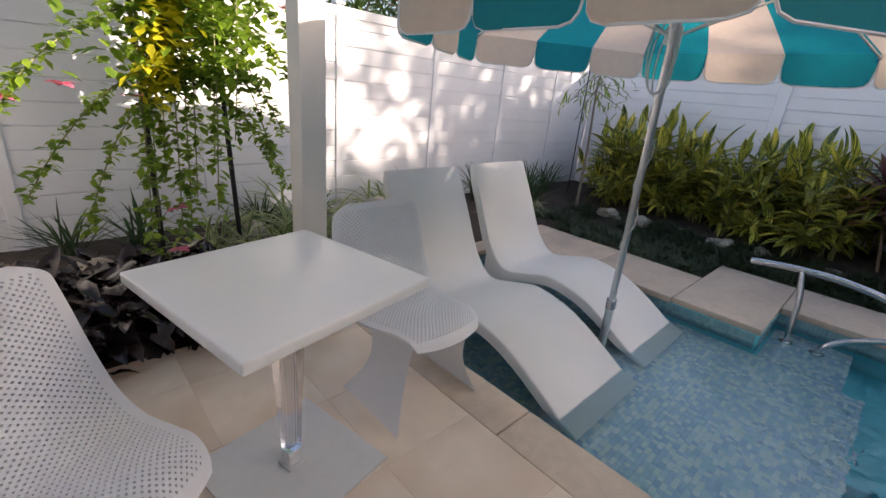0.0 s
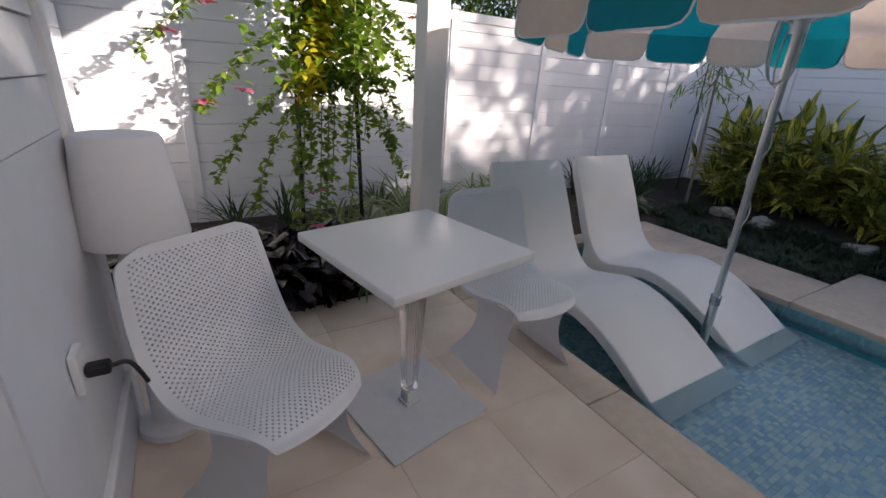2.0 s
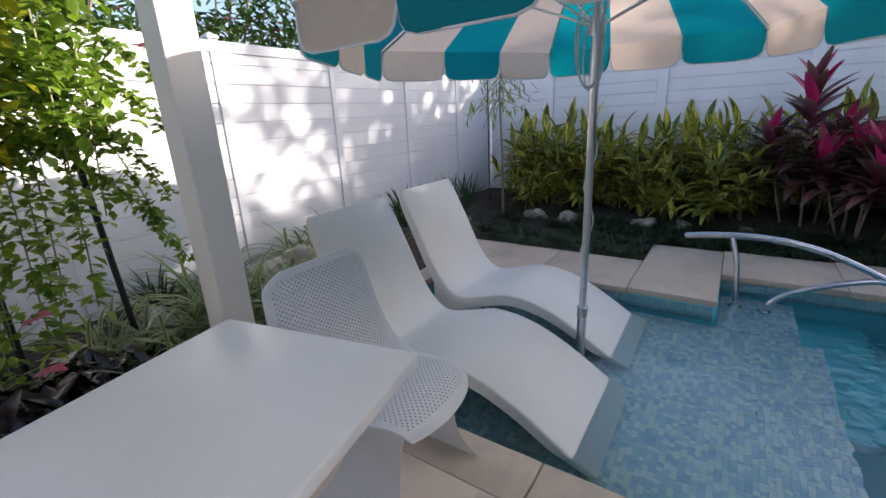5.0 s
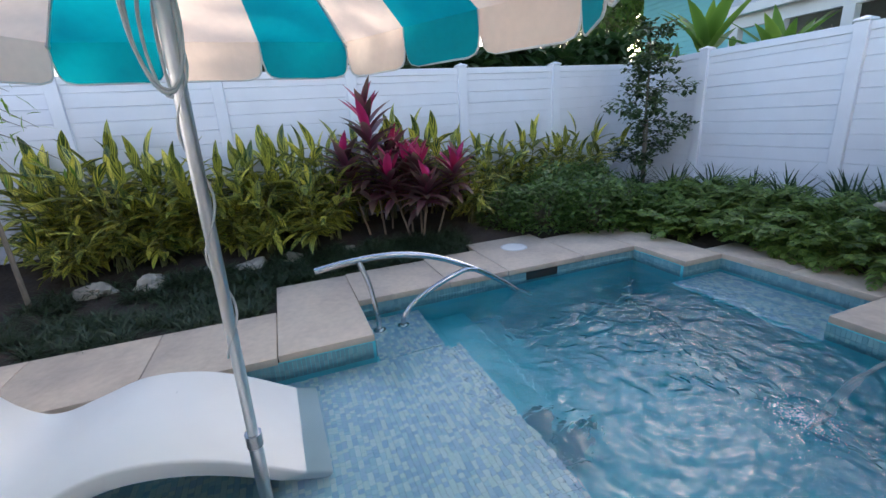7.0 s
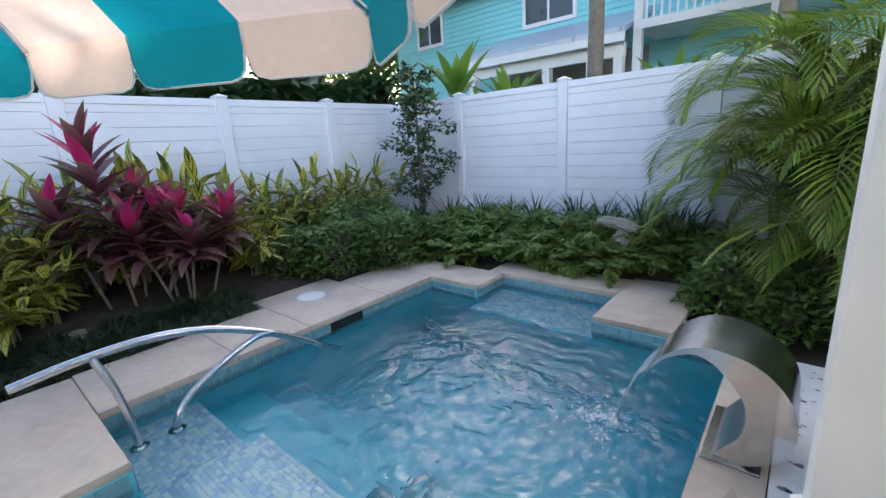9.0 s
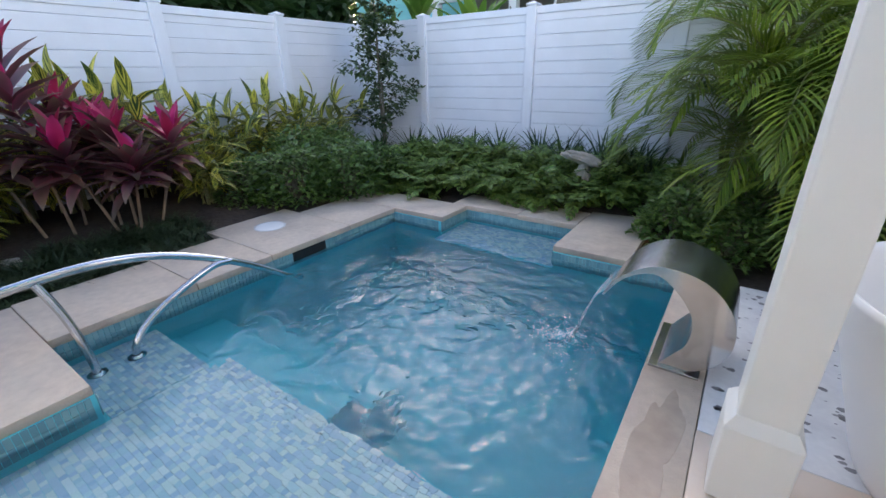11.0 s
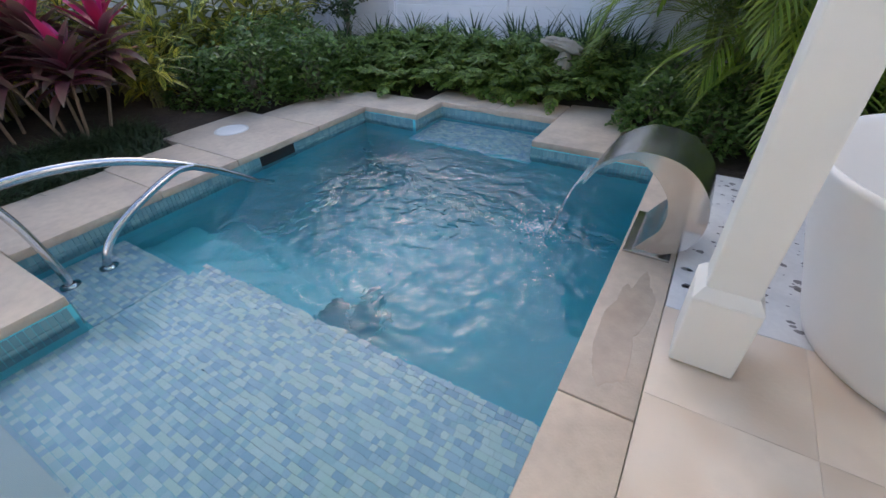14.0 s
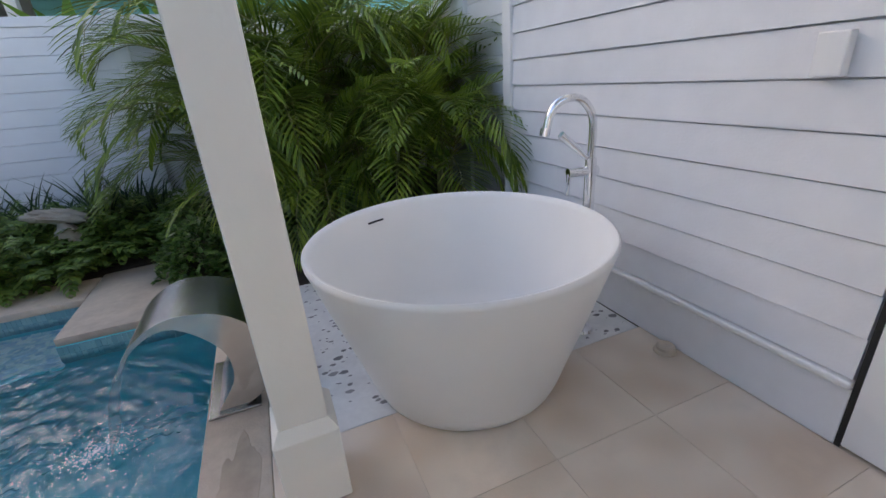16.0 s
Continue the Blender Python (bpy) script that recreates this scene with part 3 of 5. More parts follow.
EDGE = 0.001 + 4 * 0.0262
tagged(boxes_mesh("mosaic", mosaic(0.003, 1.927, EDGE, 2.596, SHELF), M_MOSAIC, pool), kind="stuff")
# the four rows at the shelf's edge, tile by tile
tile_mesh = {}
for w in (0.025, 0.05):
    bm = box(0.0, w - 0.001, 0.0, 0.0252, -0.006, 0.0, 0.0012, 1)
    tile_mesh[w] = bpy.data.meshes.new("mosaic_tile"); bm.to_mesh(tile_mesh[w]); bm.free()
    tile_mesh[w].materials.append(M_MOSAIC)
for j in range(4):
    x = 0.004
    while x < 1.875:
        w = R.choice((0.025, 0.025, 0.05))
        ob = new("mosaic_tile", tile_mesh[w]); ob.parent = pool
        ob.location = (x, 0.001 + j * 0.0262, SHELF)
        x += w
tagged(boxes_mesh("mosaic", mosaic(1.93, 2.527, 0.101, 0.564, SHELF + 0.001), M_MOSAIC, pool), kind="stuff")
tagged(boxes_mesh("mosaic", mosaic(0.87, 1.969, -2.526, -1.981, SHELF), M_MOSAIC, pool), kind="stuff")
# waterline tiles, two courses below the coping
tiles = []
for (xa, ya), (xb, yb) in zip(OUT, OUT[1:] + OUT[:1]):
    length = math.hypot(xb - xa, yb - ya)
    ux, uy = (xb - xa) / length, (yb - ya) / length
    nx, ny = uy, -ux    # into the pool
    for k in range(int(length / 0.0255)):
        for z0 in (-0.0515, -0.1025, -0.1535):
            s0, s1 = k * 0.0255 + 0.001, k * 0.0255 + 0.0245
            pts = [(xa + ux * s0, ya + uy * s0), (xa + ux * s1 + nx * 0.006, ya + uy * s1 + ny * 0.006)]
            xs, ys = sorted(p[0] for p in pts), sorted(p[1] for p in pts)
            tiles.append((xs[0], xs[1], ys[0], ys[1], z0 - 0.0485, z0))
tagged(boxes_mesh("waterline_tiles", tiles, M_WATERLINE, pool), kind="stuff")
# no hollow here: a black block stands in for the opening's shaded inside
part("skimmer_mouth", box(2.52, 2.6, -1.22, -0.9, -0.135, -0.052), M_BLACK, pool, "dark skimmer opening under the coping")

# coping stones
COPING = [(-0.213, 0.018, 1.055 + 0.002, 2.1), (-0.213, 0.018, 2.104, 2.6), (-0.213, 0.018, 0.002, 1.051), (-0.213, 0.018, -1.05, -0.002), (-0.213, 0.018, -1.966, -1.054), (-0.213, 0.33, -2.22, -1.97),
          (-0.213, 0.75, 2.582, 2.83), (0.754, 1.7, 2.582, 2.83), (1.704, 2.6, 2.582, 2.83), (1.912, 2.6, 1.145, 1.86), (1.912, 2.6, 1.864, 2.578),
          (1.93, 3.14, 0.567, 1.141), (2.512, 3.17, -0.18, 0.563), (2.512, 3.2, -0.72, -0.184), (2.512, 3.42, -1.5, -0.724), (2.512, 3.2, -2.09, -1.504), (1.955, 3.12, -2.52, -2.094), (1.42, 2.12, -2.9, -2.524), (0.872, 1.416, -2.9, -2.512), (0.334, 0.867, -3.0, -1.972)]
coping = root("coping", "beige limestone coping slabs round the pool", "coping", kind="structure")
for x0, x1, y0, y1 in COPING:
    bm = box(x0, x1, y0, y1, -0.05, 0.0, 0.008, 2)
    part("slab", bm, M_COPING, coping, smooth=40)

# deck
deck = root("floor", "beige travertine tiles of the covered deck", "floor", kind="structure")
part("bed", box(-2.06, -0.215, -0.57, 2.38, -0.06, -0.0032), M_GROUT, deck)
XS, YS = [-1.895, -1.51, -1.08, -0.655, -0.217], [-0.57, -0.12, 0.32, 0.76, 1.2, 1.64, 2.08, 2.39]
for x0, x1 in zip(XS, XS[1:]):
    for y0, y1 in zip(YS, YS[1:]):
        part("tile", box(x0 + 0.001, x1 - 0.001, y0 + 0.001, y1 - 0.001, -0.03, -0.0015 + 0.001 * R.random(), 0.0012, 1), M_TRAV, deck)
terr = root("floor_terrazzo", "pale terrazzo floor with dark chips under the bathtub", "floor", kind="structure")
part("slab", box(-1.895, -0.217, -1.95, -0.574, -0.06, -0.003, 0.002, 1), M_TERR, terr)
bm = bmesh.new()
for i in range(620):
    x, y, r, a = R.uniform(-1.87, -0.23), R.uniform(-1.93, -0.59), R.choice((0.006, 0.009, 0.014, 0.024)) * R.uniform(0.7, 1.3), R.random() * TAU
    n = R.randint(5, 7)
    bm.faces.new([bm.verts.new((x + r * R.uniform(0.6, 1.2) * math.cos(a + TAU * k / n), y + 0.6 * r * R.uniform(0.7, 1.2) * math.sin(a + TAU * k / n), -0.0022)) for k in range(n)])
tagged(part("chips", bm, M_CHIP, terr), kind="stuff")

# ---- furniture ----
def loft(curve, half, thick, bm=None):
    """A slab that follows a side curve of (y, z) from x = -half to half; half and thick may change along it."""
    bm = bm or bmesh.new()
    n = len(curve)
    rows = []
    for i, (y, z) in enumerate(curve):
        a, b = curve[max(i - 1, 0)], curve[min(i + 1, n - 1)]
        d = Vector((b[0] - a[0], b[1] - a[1])).normalized()
        ny, nz = d.y, -d.x
        if nz > 0 or (abs(nz) < 1e-3 and ny > 0): ny, nz = -ny, -nz
        h = half(i / (n - 1)); t = thick(i / (n - 1))
        e = min(0.012, t * 0.45)
        # a section with rounded rims
        sec = [(-h + e, 0), (h - e, 0), (h - e * 0.3, e * 0.3), (h, e), (h, t - e * 0.5), (h - e, t), (-h + e, t), (-h, t - e * 0.5), (-h, e), (-h + e * 0.3, e * 0.3)]
        rows.append([bm.verts.new((x, y + ny * k, z + nz * k)) for x, k in sec])
    for p, q in zip(rows, rows[1:]):
        for k in range(len(p)): bm.faces.new((p[k], q[k], q[(k + 1) % len(p)], p[(k + 1) % len(p)]))
    bm.faces.new(rows[0]); bm.faces.new(rows[-1][::-1])
    bmesh.ops.recalc_face_normals(bm, faces=bm.faces[:])
    return bm


def lounger(label):
    """A moulded pool lounger: one wavy shell, its foot in the water; the origin is under the middle of its tip."""
    side = smooth_path([(0.0, -0.19, 0), (0.15, -0.09, 0), (0.36, 0.04, 0), (0.55, 0.12, 0), (0.76, 0.15, 0), (0.95, 0.105, 0), (1.1, 0.07, 0), (1.2, 0.1, 0), (1.31, 0.23, 0), (1.44, 0.5, 0), (1.53, 0.68, 0), (1.585, 0.79, 0)], 5)
    curve = [(p.x, p.y) for p in side]
    ob = root("pool_lounger", label, "lounger", "pool loungers")
    part("shell", loft(curve, lambda t: 0.335 - (0.02 * max(0, (t - 0.9) * 10) ** 2), lambda t: 0.035 + 0.045 * math.sin(math.pi * t) ** 0.5), M_PLASTIC, ob, smooth=50)
    for x in (-0.27, 0.27):
        bm = bmesh.new()
        poly = [(0.96, 0.05), (1.12, 0.015), (1.25, 0.05), (1.36, 0.2), (1.36, SHELF + 0.004), (1.12, SHELF + 0.004), (1.02, SHELF + 0.1)]
        a = [bm.verts.new((x - 0.03, y, z)) for y, z in poly]; b = [bm.verts.new((x + 0.03, y, z)) for y, z in poly]
        for i in range(len(poly)): bm.faces.new((a[i], b[i], b[(i + 1) % len(poly)], a[(i + 1) % len(poly)]))
        bm.faces.new(a[::-1]); bm.faces.new(b)
        part("leg", bm, M_PLASTIC, ob)
    bm = box(-0.27, 0.27, 0.06, 0.12, SHELF + 0.002, -0.17, 0.01)
    part("foot", bm, M_PLASTIC, ob)
    bm = lathe([(0.0, 0.002), (0.016, 0.002), (0.018, 0.0)], 16); bmesh.ops.translate(bm, verts=bm.verts[:], vec=(0.14, 0.62, 0.132))
    part("plug", bm, M_GREY, ob, "small grey drain plug")
    return ob


lou = lounger("white moulded resin lounger standing in the shallow water")
lou.matrix_basis = pose(0.545, 0.9, 0, 0, 0, 0.5)
copy_thing(lou, pose(1.42, 0.955, 0, 0, 0, 1.0))


def perforated_shell(curve, half, thick, margin, cols, rows):
    """A shell along a side curve with lines of staggered square holes inside a plain rim."""
    P = np.array([(p.x, p.y) for p in curve])
    seg = np.concatenate([[0], np.cumsum(np.hypot(*np.diff(P, axis=0).T))]); seg /= seg[-1]
    def at(u, v, k):
        """u across -1..1, v along 0..1, k depth"""
        y, z = np.interp(v, seg, P[:, 0]), np.interp(v, seg, P[:, 1])
        y2, z2 = np.interp(min(v + 0.01, 1), seg, P[:, 0]), np.interp(min(v + 0.01, 1), seg, P[:, 1])
        y1, z1 = np.interp(max(v - 0.01, 0), seg, P[:, 0]), np.interp(max(v - 0.01, 0), seg, P[:, 1])
        dy, dz = y2 - y1, z2 - z1; q = math.hypot(dy, dz); ny, nz = dz / q, -dy / q
        dish = 0.028 * (u * u) * math.sin(math.pi * min(max(v, 0), 1)) ** 0.6
        lobe = -0.035 * (1 - u * u) * max(0.0, (v - 0.72) / 0.28) ** 1.5
        return (u * half(v), y + ny * (k - dish) + lobe, z + nz * (k - dish))
    bm = bmesh.new()
    def sheet(k, flip):
        cache = {}
        def vert(u, v):
            key = (round(u, 5), round(v, 5))
            if key not in cache: cache[key] = bm.verts.new(at(u, v, k))
            return cache[key]
        def face(*c):
            vs = [vert(*q) for q in c]
            bm.faces.new(vs[::-1] if flip else vs)
        us = [-1, -1 + margin] + [-1 + margin + (2 - 2 * margin) * i / cols for i in range(1, cols + 1)] + [1]
        v0, v1 = 0.035, 0.955
        pre = [0, 0.004, 0.011, 0.021, v0]
        first = len(pre) - 1
        vs = pre + [v0 + (v1 - v0) * j / rows for j in range(1, rows + 1)] + [v1 + (1 - v1) * j / 6 for j in range(1, 7)]
        for j in range(len(vs) - 1):
            for i in range(len(us) - 1):
                a, b, c, d = us[i], us[i + 1], vs[j], vs[j + 1]
                if 1 <= i <= cols and first <= j < first + rows and (i + j) % 2 == 0:
                    mu, mv, su, sv = (a + b) / 2, (c + d) / 2, (b - a) * 0.4, (d - c) * 0.4
                    N, E, S, Wt = (mu, mv + sv), (mu + su, mv), (mu, mv - sv), (mu - su, mv)
                    face((a, c), S, Wt); face((a, c), (b, c), S); face((b, c), E, S); face((b, c), (b, d), E); face((b, d), N, E); face((b, d), (a, d), N); face((a, d), Wt, N); face((a, d), (a, c), Wt)
                else:
                    face((a, c), (b, c), (b, d), (a, d))
        return cache
    top_, bot = sheet(0, False), sheet(thick, True)
    pairs = list(top_)
    edges = [e for e in bm.edges if e.is_boundary]
    match = {top_[key]: bot[key] for key in pairs}
    for e in edges:
        a, b = e.verts
        if a in match and b in match:
            try: bm.faces.new((a, b, match[b], match[a]))
            except ValueError: pass
    bmesh.ops.recalc_face_normals(bm, faces=bm.faces[:])
    return bm


def patio_chair(label):
    """A one-piece resin chair: a perforated shell that rolls over the front into two splayed legs; the front looks to -y."""
    ob = root("patio_chair", label, "chair", "chairs at the table")
    curve = smooth_path([(0.235, 0.815, 0), (0.2, 0.7, 0), (0.155, 0.56, 0), (0.09, 0.455, 0), (0.0, 0.412, 0), (-0.1, 0.418, 0), (-0.19, 0.43, 0), (-0.24, 0.422, 0), (-0.272, 0.4, 0), (-0.282, 0.372, 0)], 6)
    part("shell", perforated_shell(curve, lambda v: 0.215 + 0.03 * math.sin(math.pi * min(v * 1.25, 1)) - 0.07 * max(0.0, 1 - v / 0.07) ** 2.2 - 0.05 * max(0.0, (v - 0.76) / 0.24) ** 2, 0.012, 0.12, 40, 86), M_CHAIR, ob, "perforated resin seat and back in one piece")
    for s in (-1, 1):
        bm = bmesh.new()
        rows = []
        for j in range(9):
            t = j / 8
            z = 0.392 * (1 - t) + 0.002
            front = -0.268 + 0.055 * math.sin(math.pi * t * 0.9) - 0.03 * t
            back = -0.03 - 0.035 * math.sin(math.pi * t) + 0.15 * t ** 1.2
            x = s * (0.2 + 0.018 * t - 0.035 * math.sin(math.pi * t) + 0.012 * t)
            rows.append([bm.verts.new((x - s * 0.03 * (1 - q) ** 2 * (1 - t), front + (back - front) * q, z + (0.006 if t == 0 else 0) * q)) for q in (0, 0.3, 0.65, 1)])
        for a, b in zip(rows, rows[1:]):
            for k in range(3): bm.faces.new((a[k], a[k + 1], b[k + 1], b[k]))
        bmesh.ops.solidify(bm, geom=bm.faces[:], thickness=0.013)
        part("leg", bm, M_CHAIR, ob, smooth=50)
    return ob


chair = patio_chair("white perforated resin chair at the small table")
chair.matrix_basis = pose(-0.324, 1.563, 0, 0, 0, 1)
copy_thing(chair, pose(-1.5, 1.345, 0, 0, 0, 30))

TABLE_TURN = 11.2
table = root("bistro_table", "white square bistro table on a clear column and grey plate", "table", at=(-0.915, 1.414, 0), turn=TABLE_TURN)
part("tabletop", box(-0.312, 0.312, -0.312, 0.312, 0.705, 0.74, 0.007, 3), M_TABLE, table, smooth=40)
bm = box(-0.24, 0.24, -0.24, 0.24, 0.001, 0.009, 0.002)
base = part("base_plate", bm, M_GREY, table, "grey powder-coated square steel plate")
bm = bmesh.new()
lo = [bm.verts.new((a * 0.026, b * 0.026, 0.075)) for a, b in ((-1, -1), (1, -1), (1, 1), (-1, 1))]
hi = [bm.verts.new((a * 0.046, b * 0.046, 0.69)) for a, b in ((-1, -1), (1, -1), (1, 1), (-1, 1))]
for i in range(4): bm.faces.new((lo[i], lo[(i + 1) % 4], hi[(i + 1) % 4], hi[i]))
bm.faces.new(hi); bm.faces.new(lo[::-1])
bmesh.ops.bevel(bm, geom=bm.edges[:], offset=0.006, segments=2, affect="EDGES")
part("column", bm, M_ACRYLIC, table, "clear acrylic column")
bm = box(-0.034, 0.034, -0.034, 0.034, 0.008, 0.02, 0.002)
box(-0.026, 0.026, -0.026, 0.026, 0.02, 0.074, 0.005, bm=bm)
part("socket", bm, M_GREY, table)
part("top_bracket", box(-0.1, 0.1, -0.1, 0.1, 0.69, 0.706, 0.003), M_GREY, table)

lampst = root("floor_lamp", "white outdoor lamp with a tapered drum shade", "lamp", at=(-1.77, 1.72, 0))
bm = lathe([(0.0, 0.001), (0.12, 0.001), (0.124, 0.008), (0.12, 0.03), (0.085, 0.045), (0.075, 0.06), (0.07, 0.4), (0.066, 0.7), (0.02, 0.72), (0.0, 0.72)], 40)
part("base", bm, M_SHADE, lampst, smooth=40)
part("stem", tube([(0, 0, 0.7), (0, 0, 0.95)], 0.012), M_STEEL, lampst)
bm = lathe([(0.152, 0.765), (0.155, 0.77), (0.118, 1.075), (0.108, 1.09), (0.0, 1.094)], 48)
part("shade", bm, M_SHADE, lampst, smooth=40)
outlet = root("power_outlet", "weathered outdoor outlet cover with a black plug on the wall", "outlet")
part("cover", box(WX + 0.003, WX + 0.022, 1.23, 1.3, 0.54, 0.65, 0.004), M_WHITE, outlet)
part("plug", box(WX + 0.023, WX + 0.075, 1.247, 1.283, 0.572, 0.603, 0.008), M_BLACK, outlet, "black rubber plug")
part("cord", tube(smooth_path([(WX + 0.075, 1.265, 0.588), (WX + 0.11, 1.28, 0.575), (WX + 0.13, 1.34, 0.46), (WX + 0.13, 1.42, 0.36), (WX + 0.15, 1.5, 0.34), (WX + 0.14, 1.62, 0.2), (WX + 0.12, 1.72, 0.05)]), 0.006), M_BLACK, outlet)

# ---- umbrella ----
UC, UR, UP, UZ, RIBS = Vector((0.86, 1.18, 0)), 1.265, 0.51, 1.67, 6
POLE0, HUB = Vector((1.03, 1.215, SHELF)), Vector((0.745, 1.14, 2.02))
def rim_point(a, r=None):
    r = UR if r is None else r
    return Vector((UC.x + r * math.cos(a), UC.y + r * math.sin(a), UZ + r * (0.008 * math.cos(a))))


umbrella = root("patio_umbrella", "teal and cream striped umbrella standing in the pool", "umbrella")
way = (HUB - POLE0)
part("pole", tube([POLE0 + way * 0.2, POLE0 + way * 1.02], 0.019, 16), M_POLE, umbrella, "bare aluminium pole", smooth=50)
part("lower_pole", tube([POLE0, POLE0 + way * 0.21], 0.025, 16), M_POLE, umbrella, smooth=50)
part("collar", tube([POLE0 + way * 0.19, POLE0 + way * 0.215], 0.029, 16), M_STEEL, umbrella, smooth=50)
part("finial", tube([POLE0 + way * 1.02, POLE0 + way * 1.05], [0.03, 0.008], 12), M_POLE, umbrella)
runner = POLE0 + way * 0.82
part("runner", tube([runner - way * 0.012, runner + way * 0.02], 0.036, 16), M_POLE, umbrella, smooth=50)
apex = HUB + Vector((0, 0, 0.05))
SEG = 3 * RIBS
def rim_at(k):
    """Place k along the straight edges between the ribs, three panels a side."""
    i, s = divmod(k % SEG, 3)
    a, b = rim_point(UP + i * TAU / RIBS), rim_point(UP + (i + 1) * TAU / RIBS)
    return a.lerp(b, s / 3)


def under_sag(p, q, t, s):
    """A point of the canvas: s from the apex to the rim, t across the panel; it hangs a little between the ribs."""
    e = p.lerp(q, t)
    pt = apex.lerp(e, s)
    pt.z += 0.10 * math.sin(math.pi * s) * 0.55
    return pt


for k in range(SEG):
    bm = bmesh.new()
    p, q = rim_at(k), rim_at(k + 1)
    rows = [[bm.verts.new(under_sag(p, q, t / 3, 0.03 + 0.97 * s / 8)) for t in range(4)] for s in range(9)]
    for a, b in zip(rows, rows[1:]):
        for i in range(3): bm.faces.new((a[i], a[i + 1], b[i + 1], b[i]))
    # the flap: straight down, with rounded lower corners
    edge = rows[-1]
    drop = 0.17
    out = ((p + q) / 2 - UC); out.z = 0; out.normalize()
    last = edge
    for lev, cut in ((0.45, 0.0), (0.8, 0.012), (0.93, 0.03), (1.0, 0.075)):
        row = []
        for i in range(4):
            t = i / 3
            t2 = cut + (1 - 2 * cut) * t if i in (0, 3) else t
            base_pt = p.lerp(q, max(cut * 2.2, min(1 - cut * 2.2, t)))
            row.append(bm.verts.new(base_pt + Vector((0, 0, -drop * lev)) + out * (0.012 * lev + 0.006 * math.sin(5 * t + k))))
        for i in range(3): bm.faces.new((last[i], last[i + 1], row[i + 1], row[i]))
        last = row
    panel = part("canopy_panel", bm, M_TEAL if (k + 1) % 2 == 0 else M_CREAM, umbrella, smooth=30)
    ring = []
    for lev, cut in ((0.0, 0.0), (0.45, 0.0), (0.8, 0.012), (0.93, 0.03), (1.0, 0.075)):
        ring.append(p.lerp(q, cut * 2.2) + Vector((0, 0, -drop * lev)) + out * 0.012 * lev)
    right = [p.lerp(q, 1 - cut * 2.2) + Vector((0, 0, -drop * lev)) + out * 0.012 * lev for lev, cut in ((1.0, 0.075), (0.93, 0.03), (0.8, 0.012), (0.45, 0.0), (0.0, 0.0))]
    part("piping", tube(ring + right, 0.0045, 5), M_PIPING, panel, "white edge binding")
for i in range(RIBS):
    e = rim_point(UP + i * TAU / RIBS)
    pts = [under_sag(e, e, 0, s) - Vector((0, 0, 0.018)) for s in (0.03, 0.2, 0.4, 0.6, 0.8, 0.99)]
    rib = part("rib", tube(pts, 0.007, 6), M_POLE, umbrella)
    part("rib_tip", tube([pts[-1], pts[-1] + (pts[-1] - pts[-2]).normalized() * 0.03], 0.011, 6), M_POLE, rib)
    part("strut", tube([runner, under_sag(e, e, 0, 0.52) - Vector((0, 0, 0.026))], 0.006, 6), M_POLE, umbrella)
cable = root("cord", "grey coiled cord hanging from the umbrella pole", "cord")
for i in range(4):
    c = POLE0 + way * (0.76 + 0.012 * i)
    w, h = 0.034 + 0.009 * i, 0.12 + 0.02 * i
    a0 = 0.6 + 0.5 * i
    loop = [c + Vector((math.cos(a0) * w * math.cos(s) + 0.028 * math.cos(a0), math.sin(a0) * w * math.cos(s) + 0.028 * math.sin(a0), h * math.sin(s))) for s in np.linspace(0, TAU, 25)]
    part("loop", tube(loop, 0.0045, 6, cap=False), M_GREY, cable)
tail = [POLE0 + way * s + Vector((0.026 * math.cos(s * 40) + 0.01, 0.026 * math.sin(s * 40), 0)) for s in np.linspace(0.36, 0.8, 40)]
part("tail", tube(tail, 0.004, 6), M_GREY, cable)

# ---- pool fittings ----
rail = root("pool_handrail", "bent stainless steel handrail at the pool steps", "handrail")
main = smooth_path([(2.50, 0.84, 0.29), (2.47, 0.6, 0.325), (2.44, 0.3, 0.335), (2.42, 0.0, 0.28), (2.4, -0.3, 0.15), (2.39, -0.55, 0.0), (2.38, -0.75, -0.16), (2.38, -0.85, -0.3)], 6)
part("bar", tube(main, 0.023, 14), M_RAIL, rail, smooth=60)
part("post", tube(smooth_path([(2.335, 0.46, SHELF + 0.01), (2.345, 0.46, -0.1), (2.4, 0.48, 0.12), (2.455, 0.53, 0.318)]), 0.02, 14), M_RAIL, rail, smooth=60)
part("post", tube(smooth_path([(2.33, 0.28, SHELF + 0.01), (2.335, 0.26, -0.12), (2.35, 0.15, -0.02), (2.37, -0.05, 0.07), (2.385, -0.25, 0.13), (2.39, -0.36, 0.12)]), 0.02, 14), M_RAIL, rail, smooth=60)
for x, y in ((2.335, 0.46), (2.33, 0.28)):
    bm = lathe([(0.024, 0.0), (0.045, 0.0), (0.045, 0.006), (0.03, 0.02), (0.024, 0.022)], 20); bmesh.ops.translate(bm, verts=bm.verts[:], vec=(x, y, SHELF + 0.006))
    part("flange", bm, M_RAIL, rail, smooth=40)
lid = root("skimmer_lid", "round white skimmer lid in the coping", "lid", at=(3.08, -1.1, 0.001))
part("plate", lathe([(0.0, 0.006), (0.105, 0.006), (0.112, 0.004), (0.118, 0.0)], 40), M_PLASTIC, lid)
part("ring", lathe([(0.119, 0.0), (0.12, 0.004), (0.13, 0.003), (0.132, 0.0)], 40), M_GREY, lid)

